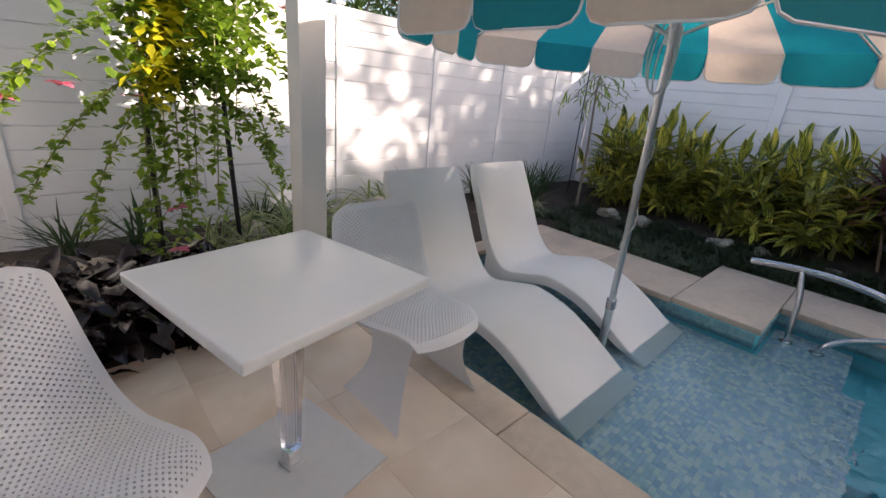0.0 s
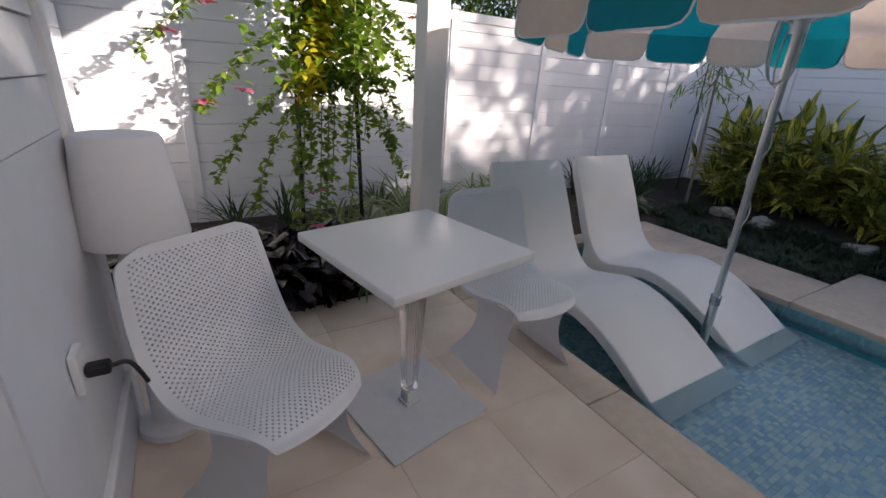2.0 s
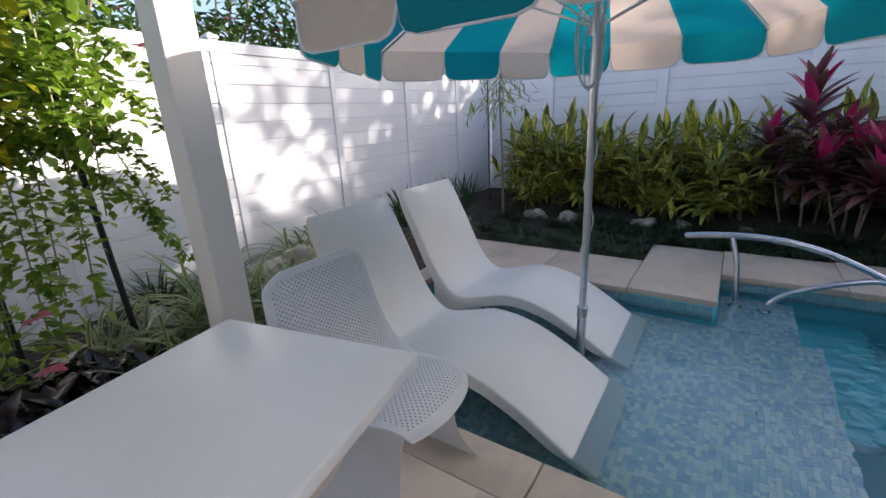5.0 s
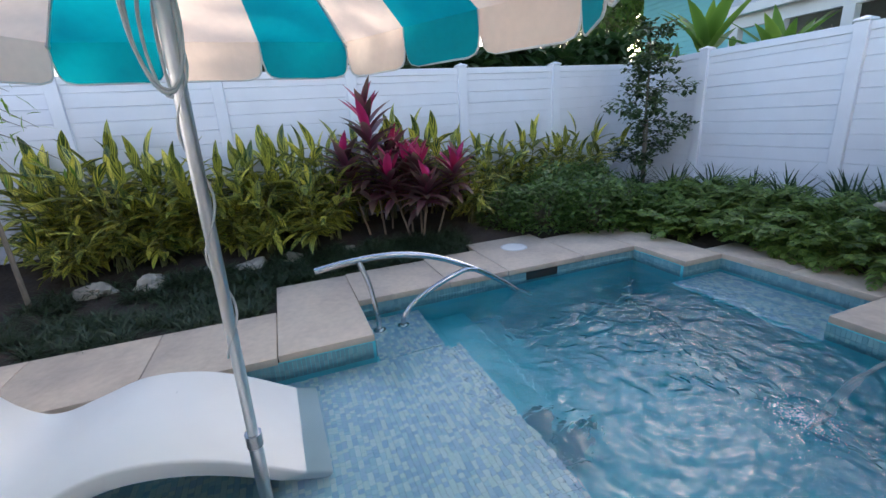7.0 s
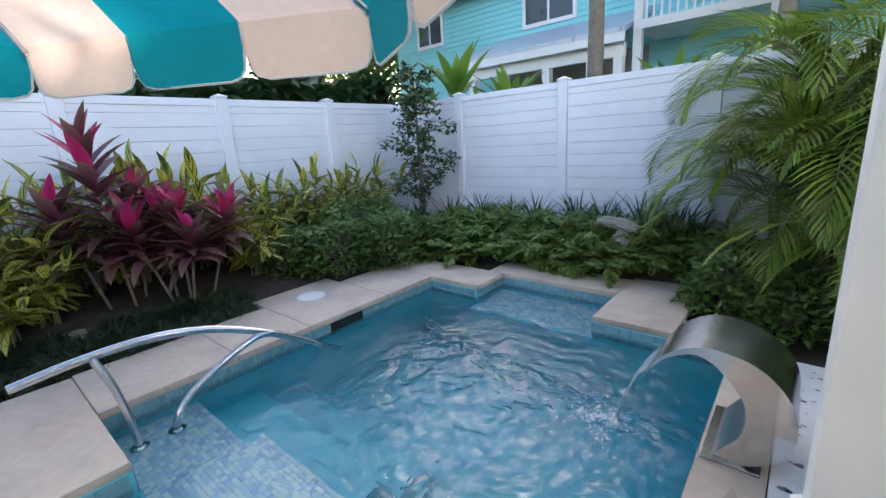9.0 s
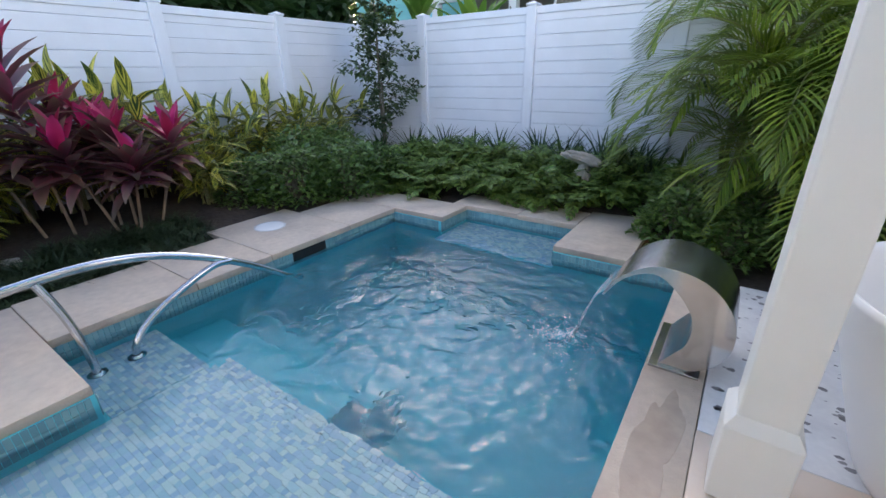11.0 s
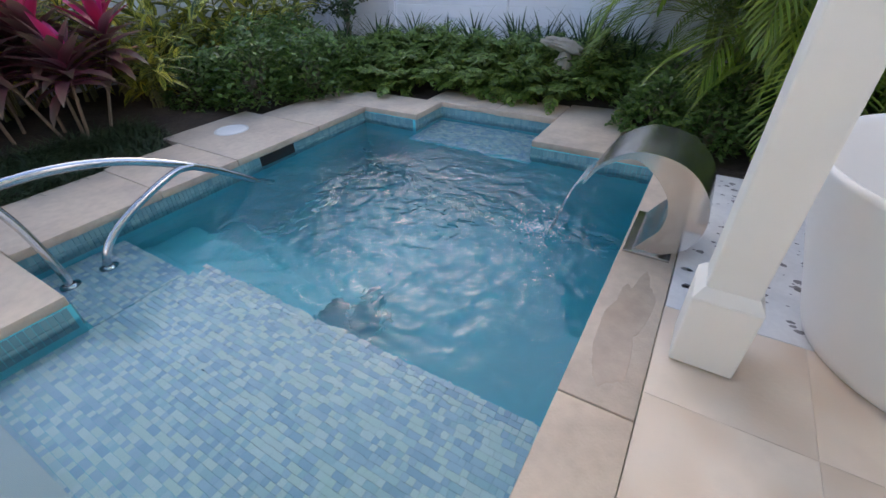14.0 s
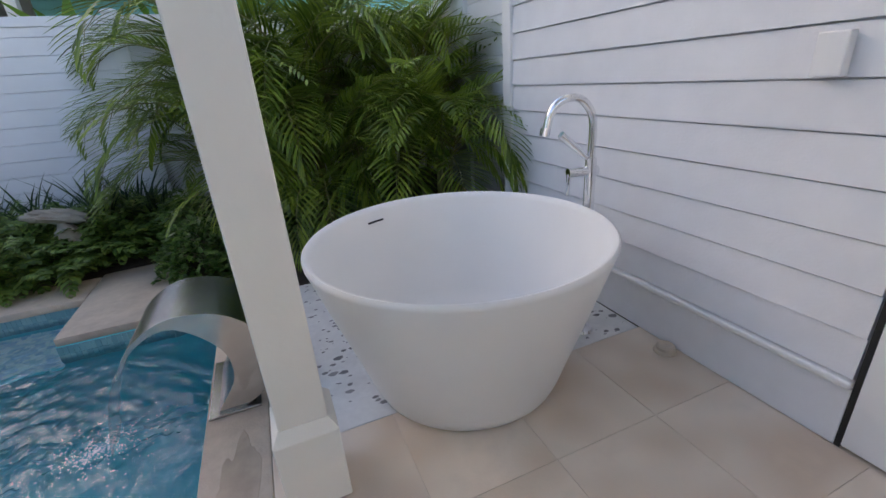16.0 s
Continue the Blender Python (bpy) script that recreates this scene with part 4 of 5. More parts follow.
def wet_outline(x, y, rx, ry, seed):
    """A ragged film of water on the slabs."""
    bm = bmesh.new()
    r = random.Random(seed)
    k = [r.uniform(0.5, 1.1) for i in range(14)]
    low, high = [], []
    for i in range(56):
        a = TAU * i / 56; j = i / 4; f = j - int(j)
        q = k[int(j)] * (1 - f) + k[(int(j) + 1) % 14] * f + 0.05 * r.random()
        low.append(bm.verts.new((x + rx * q * math.cos(a), y + ry * q * math.sin(a), 0.0004))); high.append(bm.verts.new((x + rx * 0.97 * q * math.cos(a), y + ry * 0.97 * q * math.sin(a), 0.0012)))
    for i in range(56): bm.faces.new((low[i], low[(i + 1) % 56], high[(i + 1) % 56], high[i]))
    bm.faces.new(high); bm.faces.new(low[::-1])
    return bm


fountain = root("pool_fountain", "curved stainless steel blade fountain on the coping", "fountain")
FY0, FY1 = -1.24, -0.88
def section(pts): return smooth_path([(x, 0, z) for x, z in pts], 6)


outer = section(((-0.13, 0.012), (-0.225, 0.07), (-0.275, 0.18), (-0.25, 0.32), (-0.14, 0.432), (0.03, 0.462), (0.165, 0.39), (0.235, 0.28)))
inner = section(((-0.03, 0.012), (-0.07, 0.07), (-0.12, 0.15), (-0.12, 0.26), (-0.055, 0.36), (0.045, 0.425), (0.158, 0.375), (0.23, 0.277)))
bm = bmesh.new()
rows = [[bm.verts.new((p.x, y, p.z)) for y in (FY0, FY1)] for p in outer + inner[::-1]]
for a, b in zip(rows, rows[1:] + rows[:1]): bm.faces.new((a[0], a[1], b[1], b[0]))
bmesh.ops.recalc_face_normals(bm, faces=bm.faces[:])
part("blade", bm, M_STEEL, fountain, smooth=35)
for y0, y1 in ((FY0 - 0.003, FY0), (FY1, FY1 + 0.003)):
    bm = bmesh.new()
    rings = []
    for p, q in zip(outer, inner): rings.append([bm.verts.new((w.x, y, w.z)) for y in (y0, y1) for w in (p, q)])
    for a, b in zip(rings, rings[1:]):
        for i, j in ((0, 1), (1, 3), (3, 2), (2, 0)): bm.faces.new((a[i], a[j], b[j], b[i]))
    for e in (rings[0], rings[-1]): bm.faces.new((e[0], e[1], e[3], e[2]))
    bmesh.ops.recalc_face_normals(bm, faces=bm.faces[:])
    part("side_panel", bm, M_POLISHED, fountain, "polished crescent side", smooth=35)
bm = box(-0.19, 0.005, FY0 - 0.02, FY1 + 0.02, 0.001, 0.012, 0.002)
part("base_plate", bm, M_STEEL, fountain)
wet = tagged(link("wet_patch", wet_outline(-0.1, -0.42, 0.085, 0.33, 5), M_WET), "dark splash of water drying on the coping", "puddle")
jet = root("water_jet", "thin sheet of water falling from the fountain", "water")
bm = bmesh.new()
rows = []
for i in range(14):
    t = i / 13
    x, z = 0.235 + 0.16 * t, 0.275 - (0.275 - WATER) * (0.25 * t + 0.75 * t * t)
    w = 0.13 - 0.06 * t
    rows.append([bm.verts.new((x + 0.004 * math.sin(9 * q + 3 * i), -1.06 + w * (q / 4 - 0.5) * 2, z)) for q in range(5)])
for a, b in zip(rows, rows[1:]):
    for k in range(4): bm.faces.new((a[k], a[k + 1], b[k + 1], b[k]))
bmesh.ops.solidify(bm, geom=bm.faces[:], thickness=0.003)
sheet = part("sheet", bm, M_JET, jet, smooth=60)
sheet.visible_shadow = False
# bubbles where the sheet strikes the pool
verts, faces, rb = [], [], random.Random(77)
for i in range(420):
    a, d = rb.random() * TAU, abs(rb.gauss(0, 0.11))
    x, y, s = 0.46 + d * math.cos(a) * 1.2, -1.06 + d * math.sin(a), rb.uniform(0.0014, 0.0044)
    o = len(verts)
    for lev, k in ((0.0, 1.0), (0.45, 0.8)): verts += [(x + s * k * math.cos(q * TAU / 6), y + s * k * math.sin(q * TAU / 6), WATER + 0.0005 + s * lev) for q in range(6)]
    verts.append((x, y, WATER + s * 0.62))
    for q in range(6):
        w = (q + 1) % 6
        faces += [(o + q, o + w, o + 6 + w, o + 6 + q), (o + 6 + q, o + 6 + w, o + 12)]
mesh = bpy.data.meshes.new("foam"); mesh.from_pydata(verts, [], faces); mesh.materials.append(M_FOAM)
foam = new("foam", mesh); foam.parent = jet
tagged(foam, "white bubbles on the water", kind="stuff")

# ---- bathtub corner ----
tub = root("bathtub", "round white freestanding stone-resin bathtub", "bathtub", at=(-1.03, -0.7, 0))
prof = [(0.0, 0.0), (0.36, 0.0), (0.385, 0.012), (0.402, 0.05), (0.45, 0.2), (0.515, 0.4), (0.57, 0.575), (0.583, 0.612), (0.584, 0.626), (0.576, 0.634), (0.562, 0.628), (0.553, 0.61), (0.52, 0.47), (0.47, 0.3), (0.42, 0.17), (0.36, 0.11), (0.2, 0.09), (0.0, 0.088)]
bm = lathe(prof, 96)
bmesh.ops.remove_doubles(bm, verts=bm.verts[:], dist=1e-5)
part("body", bm, M_TUB, tub, smooth=60)
# the slot isn't cut; a black bar gives the darkness of its recess
bm = box(-0.045, 0.045, -0.004, 0.004, -0.006, 0.006, 0.003)
over = part("overflow_slot", bm, M_BLACK, tub, "dark overflow slot")
over.matrix_basis = pose(0.2, -0.505, 0.568, 78, 0, 22)
faucet = root("tub_faucet", "tall chrome freestanding bath faucet with hand shower", "faucet", at=(-1.65, -0.69, 0))
part("column", tube([(0, 0, 0.0), (0, 0, 0.83)], 0.023, 16), M_CHROME, faucet, smooth=60)
part("spout", tube(smooth_path([(0, 0, 0.82), (0, 0, 0.96), (0.015, -0.004, 1.02), (0.06, -0.014, 1.065), (0.12, -0.026, 1.07), (0.17, -0.037, 1.035), (0.2, -0.042, 0.95)]), 0.016, 14), M_CHROME, faucet, smooth=60)
part("nozzle", tube([(0.198, -0.042, 0.965), (0.204, -0.043, 0.935)], 0.02, 14), M_CHROME, faucet, smooth=60)
part("mixer_body", tube([(0.1, -0.02, 0.775), (-0.03, 0.006, 0.775)], 0.02, 14), M_CHROME, faucet, smooth=60)
part("lever", tube([(0.095, -0.02, 0.77), (0.098, -0.02, 0.68)], 0.009, 10), M_CHROME, faucet)
part("hand_shower", tube([(0.02, -0.005, 0.83), (0.135, -0.03, 0.935)], [0.012, 0.016], 12), M_CHROME, faucet, smooth=60)
part("flange", lathe([(0.02, 0.02), (0.05, 0.012), (0.055, 0.0)], 24), M_CHROME, faucet, smooth=40)
box_sw = root("wall_box", "small white square switch box on the siding", "switch")
part("cover", box(WX + 0.003, WX + 0.04, -0.075, 0.0, 1.108, 1.222, 0.004), M_WHITE, box_sw)
cap = root("drain_cap", "small beige drain cap on the floor by the wall", "cap", at=(-1.845, -0.375, 0))
bm = lathe([(0.0, 0.03), (0.03, 0.034), (0.038, 0.028), (0.04, 0.014), (0.046, 0.009), (0.048, 0.0)], 20)
part("body", bm, M_COPING, cap, smooth=40)

# ---- plants ----
def ginger_clump(seed):
    """A clump of shell ginger: arching canes with striped leaves on both sides."""
    r = random.Random(seed)
    ob = root("shell_ginger", "variegated green and yellow shell ginger clump", "plant", "ginger hedge")
    lv, bm = Leaves(), bmesh.new()
    for c in range(11):
        yaw = c * 2.4 + r.uniform(-0.5, 0.5)
        h, lean = r.uniform(0.42, 0.86), r.uniform(0.25, 0.85)
        if c < 3: h, lean = r.uniform(0.75, 0.92), 0.12     # a few stand upright
        x0, y0 = r.uniform(-0.1, 0.1), r.uniform(-0.1, 0.1)
        pts = [Vector((x0 + math.cos(yaw) * lean * t * t * h, y0 + math.sin(yaw) * lean * t * t * h, h * t * (1 - 0.2 * lean * t))) for t in (0, 0.25, 0.5, 0.75, 1)]
        tube(pts, [0.009, 0.008, 0.007, 0.005, 0.003], 5, bm)
        n = r.randint(7, 9)
        for i in range(n):      # leaves fan out level from the cane's end; only the last stand up
            t = i / (n - 1)
            q = 0.4 + 0.6 * t
            k = min(int(q * 4), 3); p = pts[k].lerp(pts[k + 1], q * 4 - k)
            a = yaw + (1 if i % 2 else -1) * r.uniform(0.3, 1.7) * (1.1 - 0.5 * t)
            lv.leaf(p, a, r.uniform(-0.35, 0.3) + 1.1 * t ** 4 + (0.35 if c < 3 else 0) * t, r.uniform(0.27, 0.38), r.uniform(0.075, 0.1), r.uniform(0.3, 0.9), 5, 0.3, r.uniform(-0.3, 0.3))
    tagged(part("cane", bm, M_CANE, ob), kind="stuff")
    lv.under("leaves", L_ALP, ob)
    return ob


def ground_at(x, y): return ground_height(x, y) - 0.01


gingers = [ginger_clump(s) for s in (1, 2, 3)]
spots = []
for row, (x, z) in enumerate(((4.62, 1.0), (4.25, 0.88), (3.98, 0.66))):
    y = -3.3 + 0.13 * row
    while y < 3.3 - 0.2 * row:
        if not (row > 0 and -1.0 < y < 0.35) and not (row > 0 and y < -1.1):
            spots.append((x + R.uniform(-0.12, 0.1), y, z * R.uniform(0.86, 1.12) * (1.08 if y > -1.2 else 0.92)))
        y += R.uniform(0.27, 0.37)
for k, g in enumerate(gingers):
    stock(g, [(x, y, ground_at(x, y), R.uniform(0, 360), s) for x, y, s in spots[k::3]])


def ti_plant(label, stems, seed):
    """Cordyline: bare stems with rosettes of broad leaves, dark below and bright pink on top."""
    r = random.Random(seed)
    ob = root("ti_plant", label, "plant", "ti plants")
    old, young, bm = Leaves(), Leaves(), bmesh.new()
    for x, y, h, dx, dy, pink, size, low in stems:
        pts = [Vector((x + dx * t, y + dy * t, h * t)) for t in (0, 0.3, 0.6, 0.85, 1)]
        tube(pts, [0.013, 0.012, 0.011, 0.009, 0.006], 6, bm)
        n = int(40 * (1 - low) + 22)
        for i in range(n):
            t = i / (n - 1)
            z = low + (1 - low) * t
            p = Vector((x + dx * z, y + dy * z, h * z))
            up = 0.1 + 1.15 * t ** 1.3
            new_leaf = t > 1 - pink and r.random() < 0.72
            (young if new_leaf else old).leaf(p, i * 2.4 + r.uniform(-0.3, 0.3), up + r.uniform(-0.15, 0.15), size * r.uniform(0.32, 0.44) * (0.8 if t > 0.85 else 1), size * r.uniform(0.085, 0.12), r.uniform(0.4, 1.1) * (1.15 - 0.9 * t), 5, 0.35)
    tagged(part("stem", bm, M_TISTEM, ob), kind="stuff")
    old.under("leaves", L_TI, ob, "dark burgundy leaves")
    young.under("young_leaves", L_TIPINK, ob, "bright magenta young leaves")
    return ob


t1 = ti_plant("tall burgundy ti plant with a magenta top", [(0, 0, 1.36, 0.02, 0.1, 0.24, 1.0, 0.36), (0.1, -0.1, 0.95, 0.15, -0.1, 0.08, 0.95, 0.55), (0.05, 0.15, 0.9, 0.05, 0.2, 0.04, 0.9, 0.55)], 5)
t1.matrix_basis = pose(3.97, -0.02, 0.05)
t2 = ti_plant("low burgundy ti plant with magenta young leaves", [(0, 0, 0.76, -0.02, 0.22, 0.26, 0.9, 0.6), (0.0, -0.12, 0.8, 0.0, -0.02, 0.26, 0.92, 0.6), (-0.05, -0.28, 0.76, -0.04, -0.25, 0.28, 0.92, 0.6), (0.1, -0.05, 0.84, 0.1, -0.02, 0.24, 0.92, 0.6), (-0.12, -0.1, 0.6, -0.12, -0.04, 0.05, 0.9, 0.65)], 6)
t2.matrix_basis = pose(3.84, -0.27, 0.03)


def shrub(seed, rx, ry, rz, count, label, leaf=0.034, mat=None, flowers=None):
    """A rounded shrub: forking twigs and small leaves thickest at the uneven outside."""
    r = random.Random(seed)
    ob = root("shrub", label, "shrub", "low shrubs")
    lv, bm, fl = Leaves(), bmesh.new(), Leaves()
    for i in range(26):
        a, e = r.random() * TAU, r.uniform(0.25, 1.4)
        tip = Vector((rx * math.cos(a) * math.cos(e) * 0.85, ry * math.sin(a) * math.cos(e) * 0.85, rz * math.sin(e) * 0.9))
        mid = tip * 0.5 + Vector((r.uniform(-0.04, 0.04), r.uniform(-0.04, 0.04), 0.05))
        tube([(0.02 * math.cos(a), 0.02 * math.sin(a), -0.02), mid, tip], [0.008, 0.005, 0.002], 4, bm)
    for i in range(count):
        a, u = r.random() * TAU, r.uniform(-0.1, 1)
        k = (0.62 + 0.45 * r.random() ** 0.6) * (1 + 0.22 * noise.noise((math.cos(a) * 2 + seed, math.sin(a) * 2, u * 3)))
        s = math.sqrt(max(1 - u * u, 0))
        p = (rx * s * math.cos(a) * k, ry * s * math.sin(a) * k, max(rz * u * k, 0.0) + 0.02)
        lv.leaf(p, a + r.uniform(-1.2, 1.2), r.uniform(-0.3, 1.0), leaf * r.uniform(0.7, 1.4), leaf * r.uniform(0.45, 0.65), 0.5, 2, 0.2, r.uniform(-0.6, 0.6))
        if flowers and r.random() < 0.004:
            for q in range(5): fl.leaf((p[0] * 1.05, p[1] * 1.05, p[2] * 1.05), q * TAU / 5, 0.5, 0.018, 0.014, 0.3, 2)
    tagged(part("twig", bm, M_BARK, ob), kind="stuff")
    lv.under("leaves", mat or L_SHRUB, ob)
    if fl.n: tagged(fl.under("flowers", flowers, ob, "small blue flowers"), kind="stuff")
    return ob


sA = shrub(11, 0.42, 0.45, 0.5, 2300, "clipped small-leaved shrub with a few blue flowers", leaf=0.058, flowers=L_FLOWB)
stock(sA, [(3.6, -1.8, 0.02, 0, 1.0), (3.33, -2.28, 0.02, 70, 0.95), (4.0, -2.2, 0.05, 150, 1.1), (3.32, -2.72, 0.02, 220, 0.85), (4.1, -2.75, 0.06, 300, 1.05), (3.95, -1.45, 0.03, 30, 0.85)])
sB = shrub(12, 0.3, 0.32, 0.34, 1500, "low green shrub beside the slab", leaf=0.052)
stock(sB, [(0.12, -2.62, 0.0, 0, 1.0), (-0.2, -2.45, 0.0, 90, 0.95), (-0.35, -2.85, 0.0, 200, 1.25), (0.2, -3.15, 0.02, 140, 1.15), (-0.75, -2.75, 0.02, 40, 1.2), (-1.2, -2.5, 0.02, 40, 0.9)])


def fern(seed):
    """A clump of lacy fronds with paired leaflets."""
    r = random.Random(seed)
    ob = root("fern", "lush green fern spilling over the coping", "fern", "ferns at the pool's end")
    lv, bm = Leaves(), bmesh.new()
    for f in range(30):
        yaw, e, L, bend = r.random() * TAU, r.uniform(0.7, 1.45), r.uniform(0.26, 0.42), r.uniform(0.6, 1.9)
        n, pos, pts = 12, Vector((r.uniform(-0.09, 0.09), r.uniform(-0.09, 0.09), 0)), []
        for i in range(n):
            t = i / (n - 1); a = e - bend * t
            pos = pos + Vector((math.cos(yaw) * math.cos(a), math.sin(yaw) * math.cos(a), math.sin(a))) * (L / n)
            pts.append(pos.copy())
            w = 0.1 * math.sin(math.pi * min(0.18 + t * 0.8, 0.97)) ** 0.8
            for s in (-1, 1): lv.leaf(pos, yaw + s * r.uniform(0.7, 1.0), a * 0.6 + r.uniform(0, 0.4), w, 0.034, 0.8, 2, 0.25)
        tube(pts[::3], 0.002, 3, bm)
    tagged(part("stalk", bm, M_CANE, ob), kind="stuff")
    lv.under("fronds", L_FERN, ob)
    return ob


ferns = [fern(s) for s in (21, 22)]
spots = []
for y, x0, x1 in ((-3.04, 1.0, 2.5), (-3.2, 0.95, 2.6), (-3.36, 0.6, 3.4), (-3.58, 0.5, 3.6), (-2.85, 2.6, 3.3), (-2.7, 2.95, 3.2)):
    x = x0
    while x < x1:
        spots.append((x, y + R.uniform(-0.05, 0.05), ground_at(x, y), R.uniform(0, 360), R.uniform(1.05, 1.4)))
        x += R.uniform(0.17, 0.24)
for k, g in enumerate(ferns): stock(g, spots[k::2])


def tuft(name, label, seed, mat, blades, length, width, group, spread=0.05, up=(0.6, 1.45), bend=(0.8, 2.0)):
    """A tuft of strap leaves."""
    r = random.Random(seed)
    ob = root(name, label, "grass", group)
    lv = Leaves()
    for i in range(blades):
        lv.leaf((r.uniform(-spread, spread), r.uniform(-spread, spread), -0.01), r.random() * TAU, r.uniform(*up), length * r.uniform(0.6, 1.15), width * r.uniform(0.7, 1.2), r.uniform(*bend), 5, 0.35, 0, 0.6)
    lv.under("blades", mat, ob)
    return ob


g1 = tuft("strap_grass", "dark green strap-leaved grass tuft by the fence", 31, L_DGRASS, 46, 0.52, 0.018, "strap grass along the fence", up=(0.9, 1.5), bend=(0.4, 1.5))
stock(g1, [(x, y, ground_at(x, y), R.uniform(0, 360), s) for x, y, s in ((1.1, -3.95, 1.2), (1.45, -3.75, 1.15), (0.75, -3.85, 1.1), (1.85, -4.0, 1.05), (2.3, -3.85, 1.1), (2.75, -3.95, 0.9), (3.2, -3.95, 1.0), (3.6, -3.75, 1.0), (0.9, -3.5, 1.05), (0.55, -3.5, 1.0), (4.0, -3.55, 0.9), (1.2, -3.62, 1.0),
           (-1.35, 3.55, 0.75), (-1.0, 3.5, 0.8), (-0.2, 3.55, 0.8), (0.15, 3.45, 0.7), (1.35, 3.5, 0.9), (2.3, 3.55, 1.0), (2.75, 3.5, 0.95), (3.2, 3.5, 1.0), (3.7, 3.6, 1.0), (1.8, 3.6, 0.8), (2.95, 3.2, 0.8))])
g2 = tuft("striped_grass", "cream-striped arching grass tuft at the deck", 32, L_LIRI, 52, 0.46, 0.021, "striped grass by the deck", bend=(1.0, 2.4))
stock(g2, [(x, y, ground_at(x, y), R.uniform(0, 360), s) for x, y, s in ((-0.05, 2.98, 1.4), (0.2, 2.98, 1.35), (-0.15, 3.15, 1.4), (-0.55, 2.72, 1.2), (0.45, 3.0, 1.25), (-0.3, 2.66, 1.25), (0.0, 3.4, 1.3), (-0.45, 3.0, 1.2), (-0.65, 3.2, 1.1), (-0.62, 2.56, 0.75), (-0.2, 2.75, 0.9), (0.1, 2.95, 1.0), (0.25, 3.2, 1.0), (0.95, 3.68, 1.2), (1.15, 3.6, 1.1), (0.15, 3.68, 1.1), (-0.05, 3.25, 0.9), (1.15, 3.05, 0.9), (0.6, 2.98, 0.8), (2.2, 3.1, 0.8), (2.65, 3.05, 0.7), (-0.3, 3.05, 0.8), (0.98, 3.5, 0.9), (-0.68, 2.95, 0.7))])

mondo = Leaves()
rm = random.Random(40)
for i in range(360):
    x, y = rm.uniform(2.66, 3.75), rm.uniform(-0.75, 2.95)
    if (x < 3.2 and y < 1.2) or (x < 3.5 and y < -0.62): x = rm.uniform(3.28, 3.8)
    z = ground_at(x, y)
    for b in range(56):
        mondo.leaf((x + rm.uniform(-0.03, 0.03), y + rm.uniform(-0.03, 0.03), z), rm.random() * TAU, rm.uniform(0.5, 1.4), rm.uniform(0.1, 0.19), 0.007, rm.uniform(0.8, 1.8), 3, 0.2, 0, 0.6)
tagged(mondo.under("mondo_grass", L_MONDO, None), "dark dwarf mondo grass covering the bed", "grass", kind="stuff")


def areca(seed, n, hmax):
    """Areca palm: several ringed canes and arching fronds of narrow leaflets."""
    r = random.Random(seed)
    ob = root("areca_palm", "bushy areca palm with arching feathery fronds", "palm", "areca palms")
    lv, bm = Leaves(), bmesh.new()
    for c in range(5):
        a = r.random() * TAU
        x, y, h = 0.16 * math.cos(a), 0.16 * math.sin(a), r.uniform(0.5, 1.0) * hmax * 0.5
        tip = Vector((x + 0.15 * math.cos(a), y + 0.15 * math.sin(a), h))
        tube([(x, y, -0.02), ((x + tip.x) / 2, (y + tip.y) / 2, h * 0.5), tip], [0.028, 0.024, 0.018], 7, bm)
        for f in range(n):
            yaw, e, L, bend = a + r.uniform(-2.2, 2.2), r.uniform(0.55, 1.4), r.uniform(1.1, 1.6), r.uniform(1.5, 2.8)
            pos, pts, m = tip.copy(), [], 34
            for i in range(m):
                t = i / (m - 1); el = e - bend * t ** 1.4
                d = Vector((math.cos(yaw) * math.cos(el), math.sin(yaw) * math.cos(el), math.sin(el)))
                pos = pos + d * (L / m); pts.append(pos.copy())
                if t > 0.16:
                    w = 0.36 * math.sin(math.pi * min(0.2 + (t - 0.16) * 0.92, 0.96)) ** 0.7
                    for s in (-1, 1): lv.leaf(pos, yaw + s * (1.0 - 0.5 * t), el * 0.7 + 0.2, w, 0.019, r.uniform(0.2, 0.6), 4, 0.35, 0, 0.6)
            tube(pts[::4], [0.008 - 0.0008 * k for k in range(len(pts[::4]))], 4, bm)
    tagged(part("cane", bm, M_CANE, ob), kind="stuff")
    lv.under("fronds", L_PALM, ob)
    return ob


p1, p2 = areca(51, 6, 2.0), areca(52, 7, 2.4)
stock(p1, [(-0.5, -3.5, 0.0, 0, 1.0), (-1.35, -3.0, 0.0, 120, 0.95), (-1.95, -3.9, 0.0, 250, 1.1), (-0.1, -3.95, 0.02, 200, 0.9), (-0.75, -2.95, 0.0, 75, 0.8), (-1.75, -2.7, 0.0, 10, 0.85)])
stock(p2, [(-0.95, -3.75, 0.0, 40, 1.05), (-1.6, -3.5, 0.0, 300, 1.1), (-0.55, -4.05, 0.0, 160, 1.2), (-1.3, -4.05, 0, 20, 1.15)])


